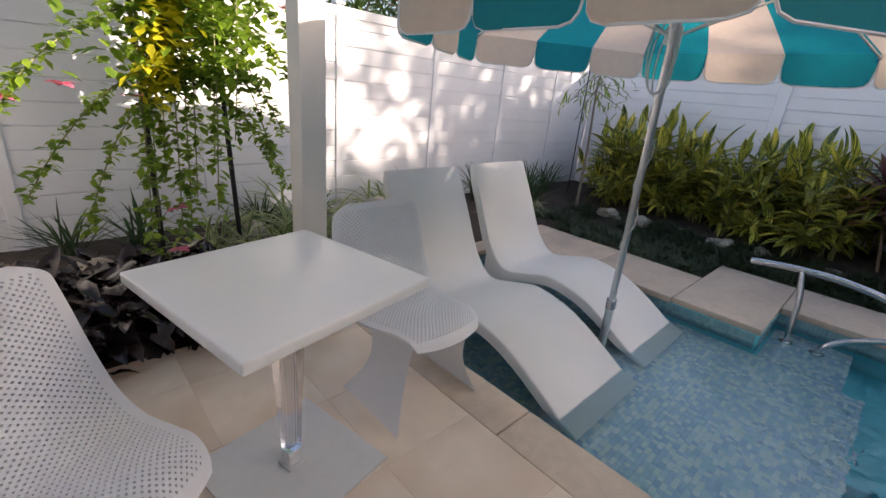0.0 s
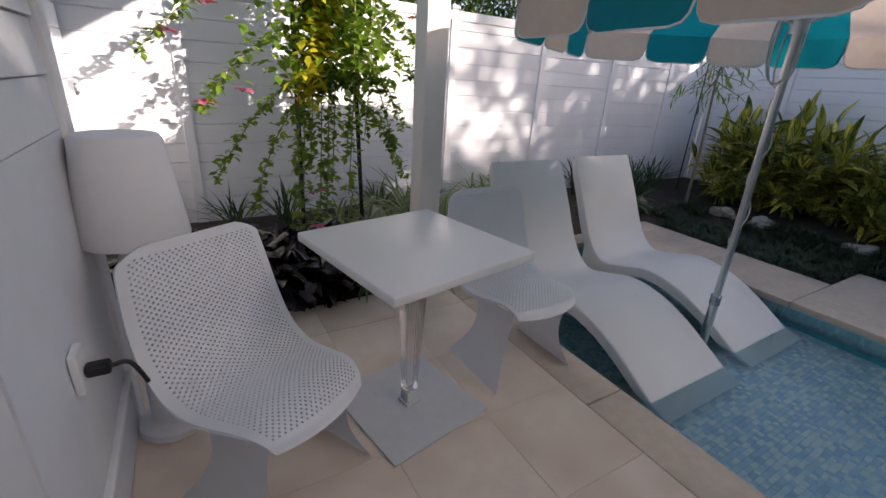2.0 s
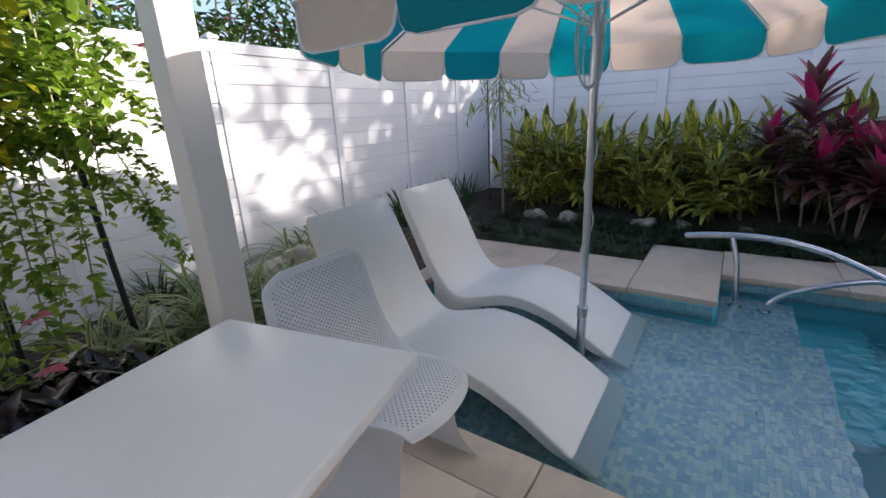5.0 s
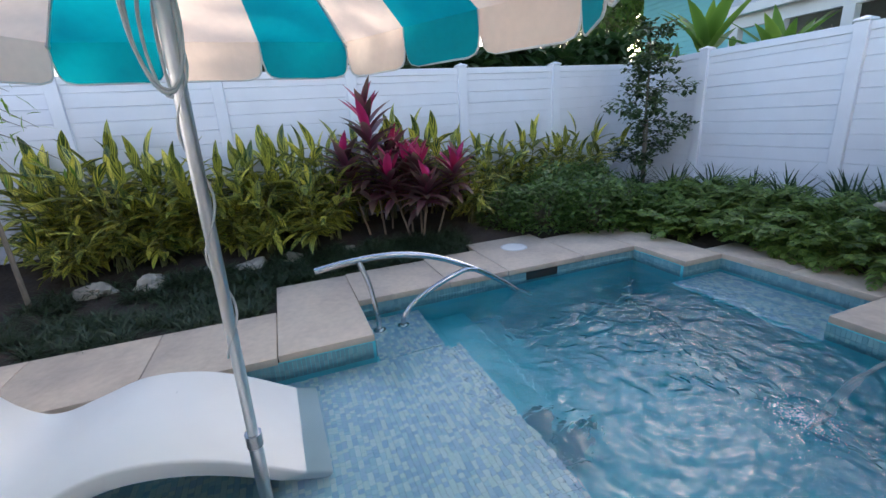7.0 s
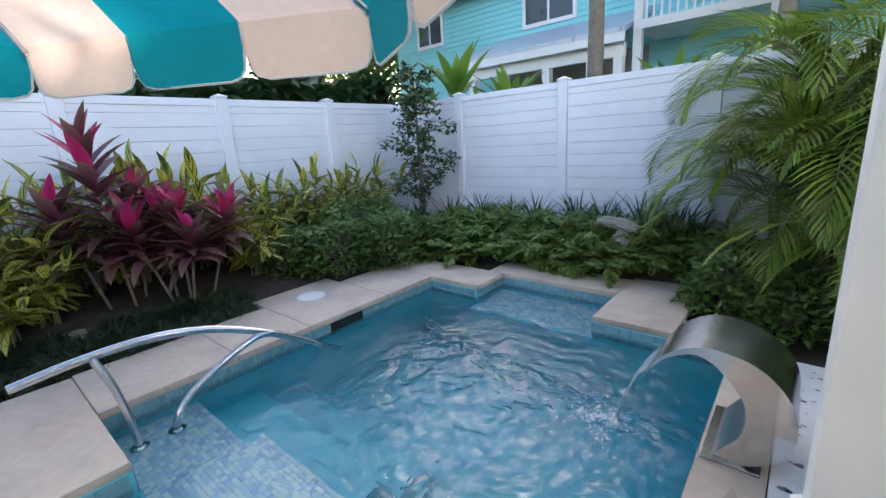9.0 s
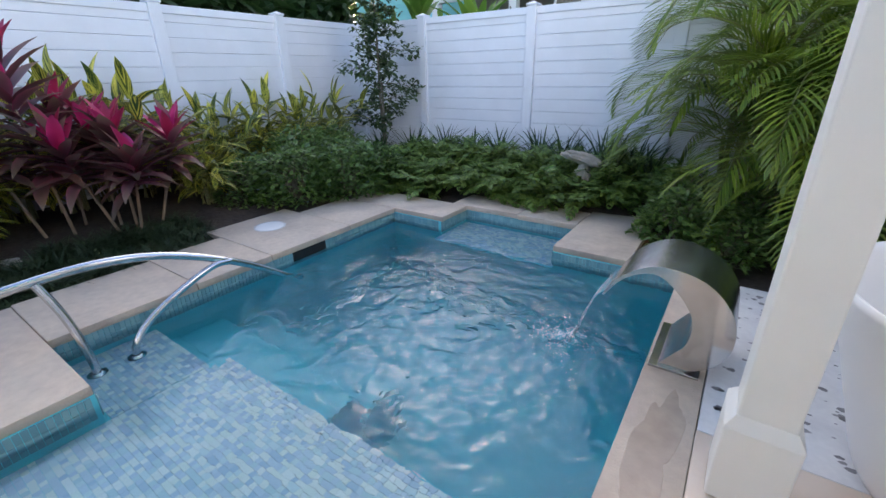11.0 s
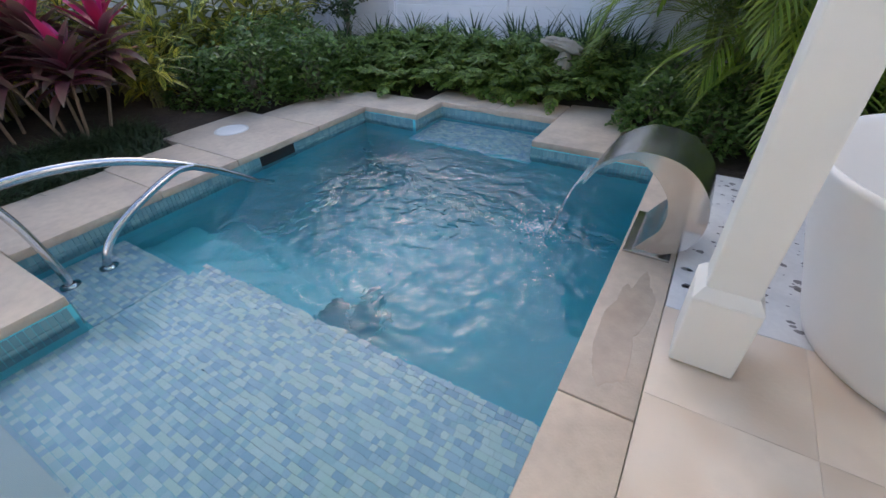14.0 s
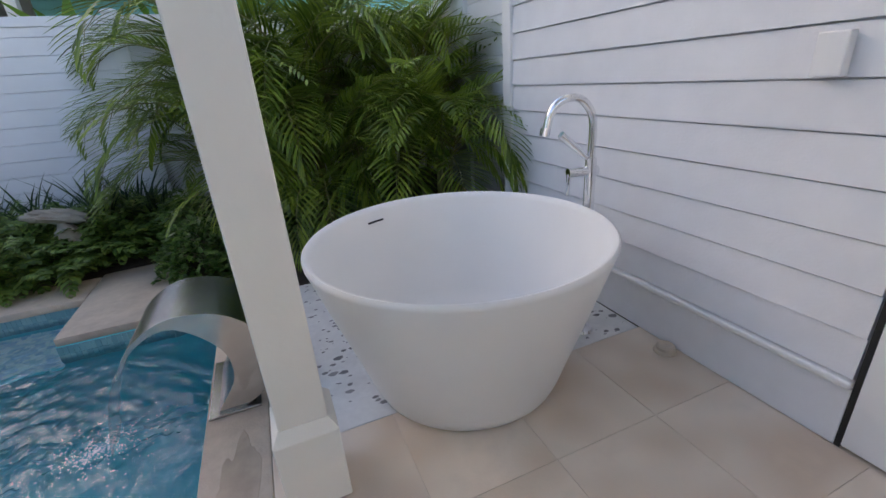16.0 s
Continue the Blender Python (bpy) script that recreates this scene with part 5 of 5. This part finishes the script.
def small_tree(name, label, h, crown, seed, mat, leaf, count, narrow=0.5, droop=0.2, low=0.45):
    """A slender young tree: trunk, limbs and scattered leaves."""
    r = random.Random(seed)
    ob = root(name, label, "tree")
    bm, lv = bmesh.new(), Leaves()
    tube([(0, 0, -0.05), (0.02, 0.01, h * 0.4), (-0.01, 0.03, h * 0.75), (0.02, 0.02, h)], [0.02, 0.016, 0.011, 0.005], 7, bm)
    for i in range(22):
        z = h * (low + (1 - low) * i / 21)
        a = i * 2.4
        L = crown * r.uniform(0.6, 1.1) * (1.1 - 0.6 * i / 21)
        tip = Vector((math.cos(a) * L, math.sin(a) * L, z + L * r.uniform(-0.1, 0.5) - droop * L))
        base_p = Vector((0, 0.02, z))
        mid = base_p.lerp(tip, 0.5) + Vector((0, 0, 0.06 * L))
        tube([base_p, mid, tip], [0.006, 0.004, 0.002], 4, bm)
        for k in range(count):
            t = r.uniform(0.15, 1.05)
            p = (base_p.lerp(mid, t * 2) if t < 0.5 else mid.lerp(tip, t * 2 - 1)) + Vector((r.uniform(-0.08, 0.08), r.uniform(-0.08, 0.08), r.uniform(-0.09, 0.09)))
            lv.leaf(p, r.random() * TAU, r.uniform(-0.6, 0.9) - droop, leaf * r.uniform(0.7, 1.3), leaf * narrow, 0.4, 2, 0.2, r.uniform(-0.5, 0.5))
    part("trunk", bm, M_BARK, ob)
    lv.under("crown", mat, ob)
    return ob


ct = small_tree("young_tree", "slender young tree with glossy leaves in the corner", 2.1, 0.6, 61, L_DTREE, 0.075, 125, 0.6, 0.05, 0.2)
ct.matrix_basis = pose(4.1, -3.75, 0.1)
wt = small_tree("young_tree", "thin young tree with drooping narrow leaves", 1.95, 0.5, 62, L_VINE, 0.12, 9, 0.16, 0.75, 0.72)
wt.matrix_basis = pose(3.5, 2.93, 0.0)
stake = root("plant_stake", "thin dark stake beside the young tree", "stake")
part("rod", tube([(3.95, 3.35, 0.0), (3.97, 3.37, 1.75)], 0.008, 6), M_BLACK, stake)
stake2 = root("plant_stake", "pale wooden stake supporting the corner tree", "stake")
part("rod", tube([(4.02, -3.7, 0.0), (4.06, -3.72, 1.1)], 0.014, 6), M_BARK, stake2)


def rock(seed, sx, sy, sz):
    bm = bmesh.new()
    bmesh.ops.create_icosphere(bm, subdivisions=4, radius=1)
    for v in bm.verts:
        k = 1 + 0.5 * noise.noise(v.co * 1.1 + Vector((seed, 0, 0))) + 0.22 * noise.noise(v.co * 4 + Vector((0, seed, 0)))
        v.co = Vector((v.co.x * sx * k, v.co.y * sy * k, v.co.z * sz * k))
    return link("rock", bm, M_ROCK, smooth=35)


for i, (x, y, z, sx, sy, sz) in enumerate(((3.72, 2.55, 0.02, 0.12, 0.17, 0.1), (3.7, 2.15, 0.02, 0.12, 0.14, 0.11), (3.78, 1.75, 0.0, 0.12, 0.15, 0.08), (3.8, 0.95, 0.0, 0.13, 0.22, 0.09), (3.82, 0.45, 0.0, 0.12, 0.18, 0.08), (3.78, 1.35, 0.0, 0.12, 0.16, 0.09),
        (-0.35, 3.3, 0.12, 0.2, 0.14, 0.16), (-0.75, 3.25, 0.08, 0.16, 0.14, 0.12), (-1.2, 3.1, 0.1, 0.28, 0.16, 0.12), (0.78, 3.42, 0.2, 0.18, 0.14, 0.13), (0.42, 3.38, 0.17, 0.17, 0.13, 0.12), (2.35, 2.98, 0.04, 0.14, 0.12, 0.12), (3.0, 3.3, 0.06, 0.16, 0.12, 0.1), (1.07, -3.14, 0.44, 0.17, 0.06, 0.055), (-0.15, -3.6, 0.1, 0.2, 0.14, 0.16))):
    rk = rock(i * 3.7, sx, sy, sz)
    rk.matrix_basis = pose(x, y, z, 0, -16 if i == 13 else 0, 17 if i == 13 else i * 37)
    tagged(rk, "weathered pale limestone boulder in the bed", "rock", "garden rocks")
plinth = rock(99, 0.12, 0.1, 0.2)
plinth.matrix_basis = pose(1.07, -3.2, 0.16)
tagged(plinth, "rough limestone boulder among the ferns", "rock", "garden rocks")


def dark_plant(seed):
    r = random.Random(seed)
    ob = root("dark_plant", "low glossy black-leaved plant by the deck", "plant", "dark plants")
    lv = Leaves()
    for i in range(130):
        lv.leaf((r.uniform(-0.16, 0.16), r.uniform(-0.16, 0.16), r.uniform(-0.02, 0.2)), r.random() * TAU, r.uniform(-0.3, 1.2), r.uniform(0.08, 0.16), r.uniform(0.045, 0.075), r.uniform(0.4, 1.4), 3, 0.3, r.uniform(-0.5, 0.5))
    lv.under("leaves", L_BLACK, ob)
    return ob


stock(dark_plant(71), [(x, y, 0.02, R.uniform(0, 360), s) for x, y, s in ((-1.62, 2.5, 1.1), (-1.38, 2.5, 1.15), (-1.12, 2.5, 1.1), (-0.9, 2.52, 1.0), (-1.5, 2.78, 1.3), (-1.2, 2.78, 1.3), (-0.92, 2.8, 1.2), (-1.8, 2.75, 1.2), (-0.7, 2.75, 0.8), (-1.75, 2.6, 1.1), (-1.5, 2.65, 1.2), (-1.25, 2.62, 1.15), (-1.0, 2.65, 1.2), (-0.82, 2.7, 1.0), (-1.65, 2.9, 1.3), (-1.35, 2.92, 1.3), (-1.05, 2.95, 1.2), (-0.75, 3.0, 1.0), (-1.9, 2.85, 1.2), (-2.0, 2.55, 1.1), (-0.55, 2.85, 0.9))])

# the flowering vine on its two poles
trellis = root("trellis", "two dark green garden poles carrying the vine", "trellis")
for x, y, dx in ((-0.93, 3.2, 0.02), (-0.46, 3.22, -0.1)): part("pole", tube([(x, y, 0.0), (x + dx, y, 2.6)], 0.016, 8), M_BLACK, trellis)
vine = root("flowering_vine", "sunlit climbing vine with hanging shoots and pink flowers", "vine")
rv_ = random.Random(81)
lv, bm, fl = Leaves(), bmesh.new(), Leaves()
def shoot(pts, count, size=0.055, thick=0.05):
    path = smooth_path(pts, 8)
    tube(path[::2] + [path[-1]], 0.004, 4, bm)
    for i in range(count):
        p = path[rv_.randrange(len(path))] + Vector((rv_.uniform(-thick, thick), rv_.uniform(-thick, thick), rv_.uniform(-thick, thick)))
        lv.leaf(p, rv_.random() * TAU, rv_.uniform(-0.8, 0.6), size * rv_.uniform(0.7, 1.3), size * 0.7, 0.4, 2, 0.2, rv_.uniform(-0.5, 0.5))
for x, zb in ((-0.95, 0.4), (-1.0, 0.3), (-0.78, 0.3), (-0.84, 0.35), (-0.72, 0.55), (-0.65, 0.5), (-0.6, 0.75), (-0.5, 0.9), (-0.88, 0.8)):     # shoots that hang straight down
    y, zt = 3.1 + rv_.uniform(-0.1, 0.1), rv_.uniform(1.6, 2.1)
    shoot([(x + 0.08, y, zt), (x + 0.04, y - 0.05, (zt + zb) / 2), (x, y - 0.03, zb)], int(110 * (zt - zb)), 0.06, 0.038)
for x0, z0, x1, z1 in ((-0.9, 1.28, -1.48, 0.62), (-0.92, 1.12, -1.27, 0.46), (-0.95, 1.55, -1.5, 1.06), (-0.5, 1.6, -0.1, 1.25), (-0.58, 1.2, -0.2, 0.6), (-0.55, 1.5, -0.22, 0.95), (-0.62, 1.85, -0.12, 1.5), (-0.98, 1.9, -1.75, 1.35), (-0.45, 1.35, -0.3, 0.8)):
    shoot([(x0, 3.12, z0), (x0 + (x1 - x0) * 0.4, 3.08, z0 - (z0 - z1) * 0.27), (x0 + (x1 - x0) * 0.75, 3.04, z0 - (z0 - z1) * 0.64), (x1, 3.02, z1)], 150, 0.05, 0.026)
for k in range(2300):   # the loose head
    x, z = rv_.gauss(-0.68, 0.2), rv_.uniform(1.2, 2.6)
    lv.leaf((x, 3.15 + rv_.gauss(0, 0.12), z), rv_.random() * TAU, rv_.uniform(-0.9, 0.6), rv_.uniform(0.05, 0.09), rv_.uniform(0.045, 0.068), 0.4, 2, 0.2, rv_.uniform(-0.6, 0.6))
young = Leaves()
for k in range(560):    # fresh yellow growth
    t = rv_.random()
    young.leaf((-0.9 + 0.2 * t + rv_.gauss(0, 0.05), 3.0 + rv_.gauss(0, 0.04), 1.15 + 0.8 * t + rv_.gauss(0, 0.05)), rv_.random() * TAU, rv_.uniform(-0.9, 0.5), rv_.uniform(0.05, 0.08), rv_.uniform(0.042, 0.06), 0.4, 2, 0.2, rv_.uniform(-0.6, 0.6))
def flower(owner, p, size, r):
    for q in range(5): owner.leaf(p, q * TAU / 5 + r.random(), r.uniform(0.0, 0.5), size, size * 0.85, 0.5, 3, 0.2)
for x, z in ((-0.99, 1.13), (-1.26, 1.17), (-1.48, 1.1), (-0.88, 0.28), (-0.86, 0.53), (-0.18, 1.66), (-1.6, 1.45), (-1.4, 1.6)): flower(fl, (x, 3.0, z), 0.065, rv_)
tagged(part("stem", bm, M_CANE, vine), kind="stuff")
lv.under("leaves", L_VINE, vine)
young.under("young_leaves", L_VINEY, vine, "fresh yellow leaves")
tagged(fl.under("flowers", L_PINK, vine, "pink trumpet flowers"), kind="stuff")

# ---- beyond the fences ----
def hedge(name, label, x0, x1, y0, y1, z0, z1, count, mat, leaf, seed, flowers=0):
    r = random.Random(seed)
    ob = root(name, label, "hedge")
    lv, fl, bm = Leaves(), Leaves(), bmesh.new()
    for i in range(int((x1 - x0) * (y1 - y0) * 3) + 4):
        x, y = r.uniform(x0, x1), r.uniform(y0, y1)
        tube([(x, y, -0.06), (x + r.uniform(-0.2, 0.2), y, z1 * 0.5), (x + r.uniform(-0.3, 0.3), y + r.uniform(-0.2, 0.2), z1 * 0.92)], [0.03, 0.02, 0.008], 5, bm)
    for i in range(count):
        x, y = r.uniform(x0, x1), r.uniform(y0, y1)
        top = z1 * (0.85 + 0.2 * noise.noise((x * 1.5, y * 1.5, seed)))
        z = z0 + (top - z0) * r.random() ** 0.6
        lv.leaf((x, y, z), r.random() * TAU, r.uniform(-0.6, 1.0), leaf * r.uniform(0.7, 1.3), leaf * 0.4, 0.6, 3, 0.2, r.uniform(-0.5, 0.5))
        if r.random() < flowers: flower(fl, (x, y - 0.05, z), 0.06, r)
    tagged(part("stem", bm, M_BARK, ob), kind="stuff")
    lv.under("leaves", mat, ob)
    if fl.n: tagged(fl.under("flowers", L_PINK, ob, "pink flowers"), kind="stuff")
    return ob


hedge("hedge", "green hedge with pink flowers behind the fence", -0.6, 2.3, 4.2, 5.0, 1.0, 2.75, 5200, L_SHRUB, 0.1, 91, 0.018)
hedge("hedge", "dense tropical foliage behind the back fence", 5.3, 6.3, -4.6, 1.5, 1.0, 2.5, 9500, L_DGRASS, 0.28, 92)
hedge("hedge", "green shrubs behind the shaded fence", 5.0, 8.5, -6.4, -5.0, 0.5, 2.3, 1600, L_PALM, 0.3, 93)
hedge("hedge", "leafy shrubs below the neighbouring porch", 0.2, 4.8, -5.9, -4.9, 0.5, 2.15, 1500, L_BANANA, 0.24, 94)


def banana(seed, label):
    r = random.Random(seed)
    ob = root("banana_plant", label, "plant", "banana plants")
    lv, bm = Leaves(), bmesh.new()
    tube([(0, 0, -0.05), (0, 0, 1.7)], [0.06, 0.035], 8, bm)
    for i in range(11): lv.leaf((0, 0, 1.6 + 0.02 * i), i * 2.4, r.uniform(0.75, 1.4), r.uniform(0.7, 1.0), r.uniform(0.16, 0.22), r.uniform(0.2, 0.9), 6, 0.2)
    part("stem", bm, M_CANE, ob)
    lv.under("leaves", L_BANANA, ob)
    return ob


stock(banana(95, "broad-leaved tropical plant rising behind the fence"), [(4.6, -5.3, 0, 0, 1.15), (3.5, -5.3, 0, 80, 0.95), (5.6, -5.8, 0, 200, 0.9), (1.2, -5.4, 0, 30, 0.9), (2.9, -5.6, 0, 120, 0.8)])


def fan_palm(x, y, h, seed, label, fronds=18, size=1.7):
    r = random.Random(seed)
    ob = root("palm_tree", label, "palm", "tall palms")
    bm, lv = bmesh.new(), Leaves()
    tube([(x, y, -0.1), (x + 0.05, y, h * 0.35), (x + 0.02, y + 0.06, h * 0.7), (x, y, h)], [0.14, 0.11, 0.1, 0.09], 12, bm)
    for f in range(fronds):
        yaw, e, L, bend = r.random() * TAU, r.uniform(0.0, 1.3), r.uniform(0.8, 1.15) * size, r.uniform(0.9, 1.7)
        pos = Vector((x, y, h)); pts = []
        for i in range(26):
            t = i / 25; el = e - bend * t
            pos = pos + Vector((math.cos(yaw) * math.cos(el), math.sin(yaw) * math.cos(el), math.sin(el))) * (L / 26); pts.append(pos.copy())
            if t > 0.12:
                for s in (-1, 1): lv.leaf(pos, yaw + s * 0.95, el - 0.2, 0.42 * math.sin(math.pi * min(0.2 + t * 0.78, 0.95)), 0.035, 1.1, 3, 0.2, 0, 0.6)
        tube(pts[::5], 0.012, 4, bm)
    part("trunk", bm, M_BARK, ob, "grey ringed trunk")
    lv.under("crown", L_PALM, ob)
    return ob


fan_palm(2.2, -5.5, 4.6, 96, "tall palm in front of the turquoise house")
fan_palm(0.2, -6.6, 3.4, 98, "palm beside the neighbouring balcony", 18, 1.6)


def broad_tree(x, y, h, crown, count, seed, leaf=0.26):
    """A broad tree: trunk, limbs and a gappy crown of many leaf clumps."""
    r = random.Random(seed)
    ob = root("shade_tree", "large leafy tree added beyond the garden as a sun screen", "tree", "trees beyond the garden")
    bm, lv = bmesh.new(), Leaves()
    tube([(x, y, -0.1), (x + 0.1, y, h * 0.3), (x, y + 0.1, h * 0.55)], [0.28, 0.22, 0.16], 10, bm)
    for i in range(34):
        a, u = r.random() * TAU, r.uniform(-0.45, 1)
        s = math.sqrt(max(0, 1 - u * u)) * r.uniform(0.35, 1)
        c = Vector((x + crown * s * math.cos(a), y + crown * s * math.sin(a), h * 0.68 + h * 0.32 * u))
        tube([(x, y + 0.08, h * r.uniform(0.35, 0.55)), Vector((x, y, h * 0.55)).lerp(c, 0.5), c], [0.07, 0.04, 0.012], 5, bm)
        for k in range(count):
            p = c + Vector((r.gauss(0, 0.42), r.gauss(0, 0.42), r.gauss(0, 0.34)))
            lv.leaf(p, r.random() * TAU, r.uniform(-0.8, 0.7), leaf * r.uniform(0.7, 1.3), leaf * 0.5, 0.5, 2, 0.2, r.uniform(-0.6, 0.6))
    part("trunk", bm, M_BARK, ob)
    lv.under("crown", L_SHRUB, ob)
    return ob


# unseen trees, added to shade the garden and dapple the left fence
for q in ((9.1, -5.7, 7.2, 1.7, 70, 101), (11.3, -12.6, 7.3, 2.3, 150, 102), (14.6, -12.4, 6.9, 2.4, 150, 103), (18.2, -12.0, 7.3, 2.4, 150, 104), (14.5, -5.2, 7.4, 2.1, 70, 105)):
    broad_tree(*q)

nb = root("neighbour_house", "turquoise two-storey house with a metal porch roof", "house")
HY = -9.0
part("wall", box(-6.0, 9.6, HY - 7, HY, -0.05, 4.8), M_TURQ, nb, "turquoise lap-sided wall")
for i in range(20): part("siding_board", box(-6.0, 9.6, HY, HY + 0.022, 2.4 + 0.12 * i, 2.4 + 0.12 * i + 0.1, 0.004, 1), M_TURQ, nb)
bm = bmesh.new()
# the roof is unseen; its ridge height is set to shade the garden
RIDGE = 7.4
sec = [(HY + 0.4, 4.85), (HY - 3.5, RIDGE), (HY - 7.4, 4.85), (HY - 7.4, 4.7), (HY - 3.5, RIDGE - 0.2), (HY + 0.4, 4.7)]
a = [bm.verts.new((-6.4, y, z)) for y, z in sec]; b = [bm.verts.new((9.9, y, z)) for y, z in sec]
for i in range(6): bm.faces.new((a[i], b[i], b[(i + 1) % 6], a[(i + 1) % 6]))
bm.faces.new(a[::-1]); bm.faces.new(b)
part("roof", bm, M_ROOF, nb, "grey standing-seam metal roof")
for xe in (-6.0, 9.6):
    bm = bmesh.new()
    v = [bm.verts.new((xe, y, z)) for y, z in ((HY, 4.8), (HY - 3.5, RIDGE - 0.2), (HY - 7, 4.8))]
    bm.faces.new(v)
    part("gable", bm, M_TURQ, nb)


def house_window(x0, x1, z0, z1, y):
    w = part("window", box(x0 - 0.09, x1 + 0.09, y + 0.024, y + 0.06, z0 - 0.09, z1 + 0.09, 0.006), M_WHITE, nb, "white framed window")
    m = (x0 + x1) / 2
    for xa, xb in ((x0, m - 0.03), (m + 0.03, x1)):
        part("pane", box(xa, xb, y + 0.061, y + 0.066, z0, z1), M_DARKGLASS, w, "dark glass pane")


house_window(4.1, 5.25, 3.8, 4.55, HY)
house_window(7.85, 8.65, 3.9, 4.55, HY)
house_window(0.6, 1.7, 3.6, 4.55, HY)
# porch: roof, beam, posts, screened openings
bm = bmesh.new()
sec = [(HY, 3.62), (-7.3, 2.98), (-7.3, 2.9), (HY, 3.52)]
a = [bm.verts.new((2.45, y, z)) for y, z in sec]; b = [bm.verts.new((6.0, y, z)) for y, z in sec]
for i in range(4): bm.faces.new((a[i], b[i], b[(i + 1) % 4], a[(i + 1) % 4]))
bm.faces.new(a[::-1]); bm.faces.new(b)
part("porch_roof", bm, M_ROOF, nb, "pale metal porch roof")
for i in range(9): part("seam", box(2.5 + 0.42 * i, 2.53 + 0.42 * i, -7.34, -7.3, 2.9, 3.0), M_ROOF, nb)
part("fascia", box(2.45, 6.0, -7.36, -7.3, 2.76, 2.92, 0.005), M_WHITE, nb)
part("beam", box(2.5, 5.9, -7.6, -7.48, 2.55, 2.78, 0.005), M_WHITE, nb)
for x in (2.6, 3.1, 4.0, 5.0, 5.8): part("porch_post", box(x - 0.08, x + 0.08, -7.62, -7.46, -0.05, 2.55, 0.005), M_WHITE, nb)
part("porch_back", box(2.5, 5.9, -8.98, -8.9, 0.0, 2.9), material("porch_wall", (0.3, 0.3, 0.28), 0.8, grain=0.1), nb)
part("balcony_floor", box(-2.0, 2.4, HY + 0.03, -7.6, 2.95, 3.1, 0.005), M_WHITE, nb)
part("balcony_rail", box(-2.0, 2.4, -7.72, -7.64, 3.95, 4.03, 0.006), M_WHITE, nb)
for i in range(36): part("baluster", box(-1.95 + 0.122 * i, -1.915 + 0.122 * i, -7.7, -7.66, 3.1, 3.95), M_WHITE, nb)
for x in (-1.9, 0.4, 2.33): part("balcony_post", box(x - 0.07, x + 0.07, -7.75, -7.61, -0.05, 4.69, 0.005), M_WHITE, nb)

own = root("house", "white house behind the deck", "house", kind="structure")
part("upper_wall", box(-7.0, -2.07, -1.7, 1.8, -0.05, 5.5), M_SIDING, own)
part("gable_roof", box(-7.3, -2.0, -2.0, 2.1, 5.5, 5.7), M_ROOF, own)
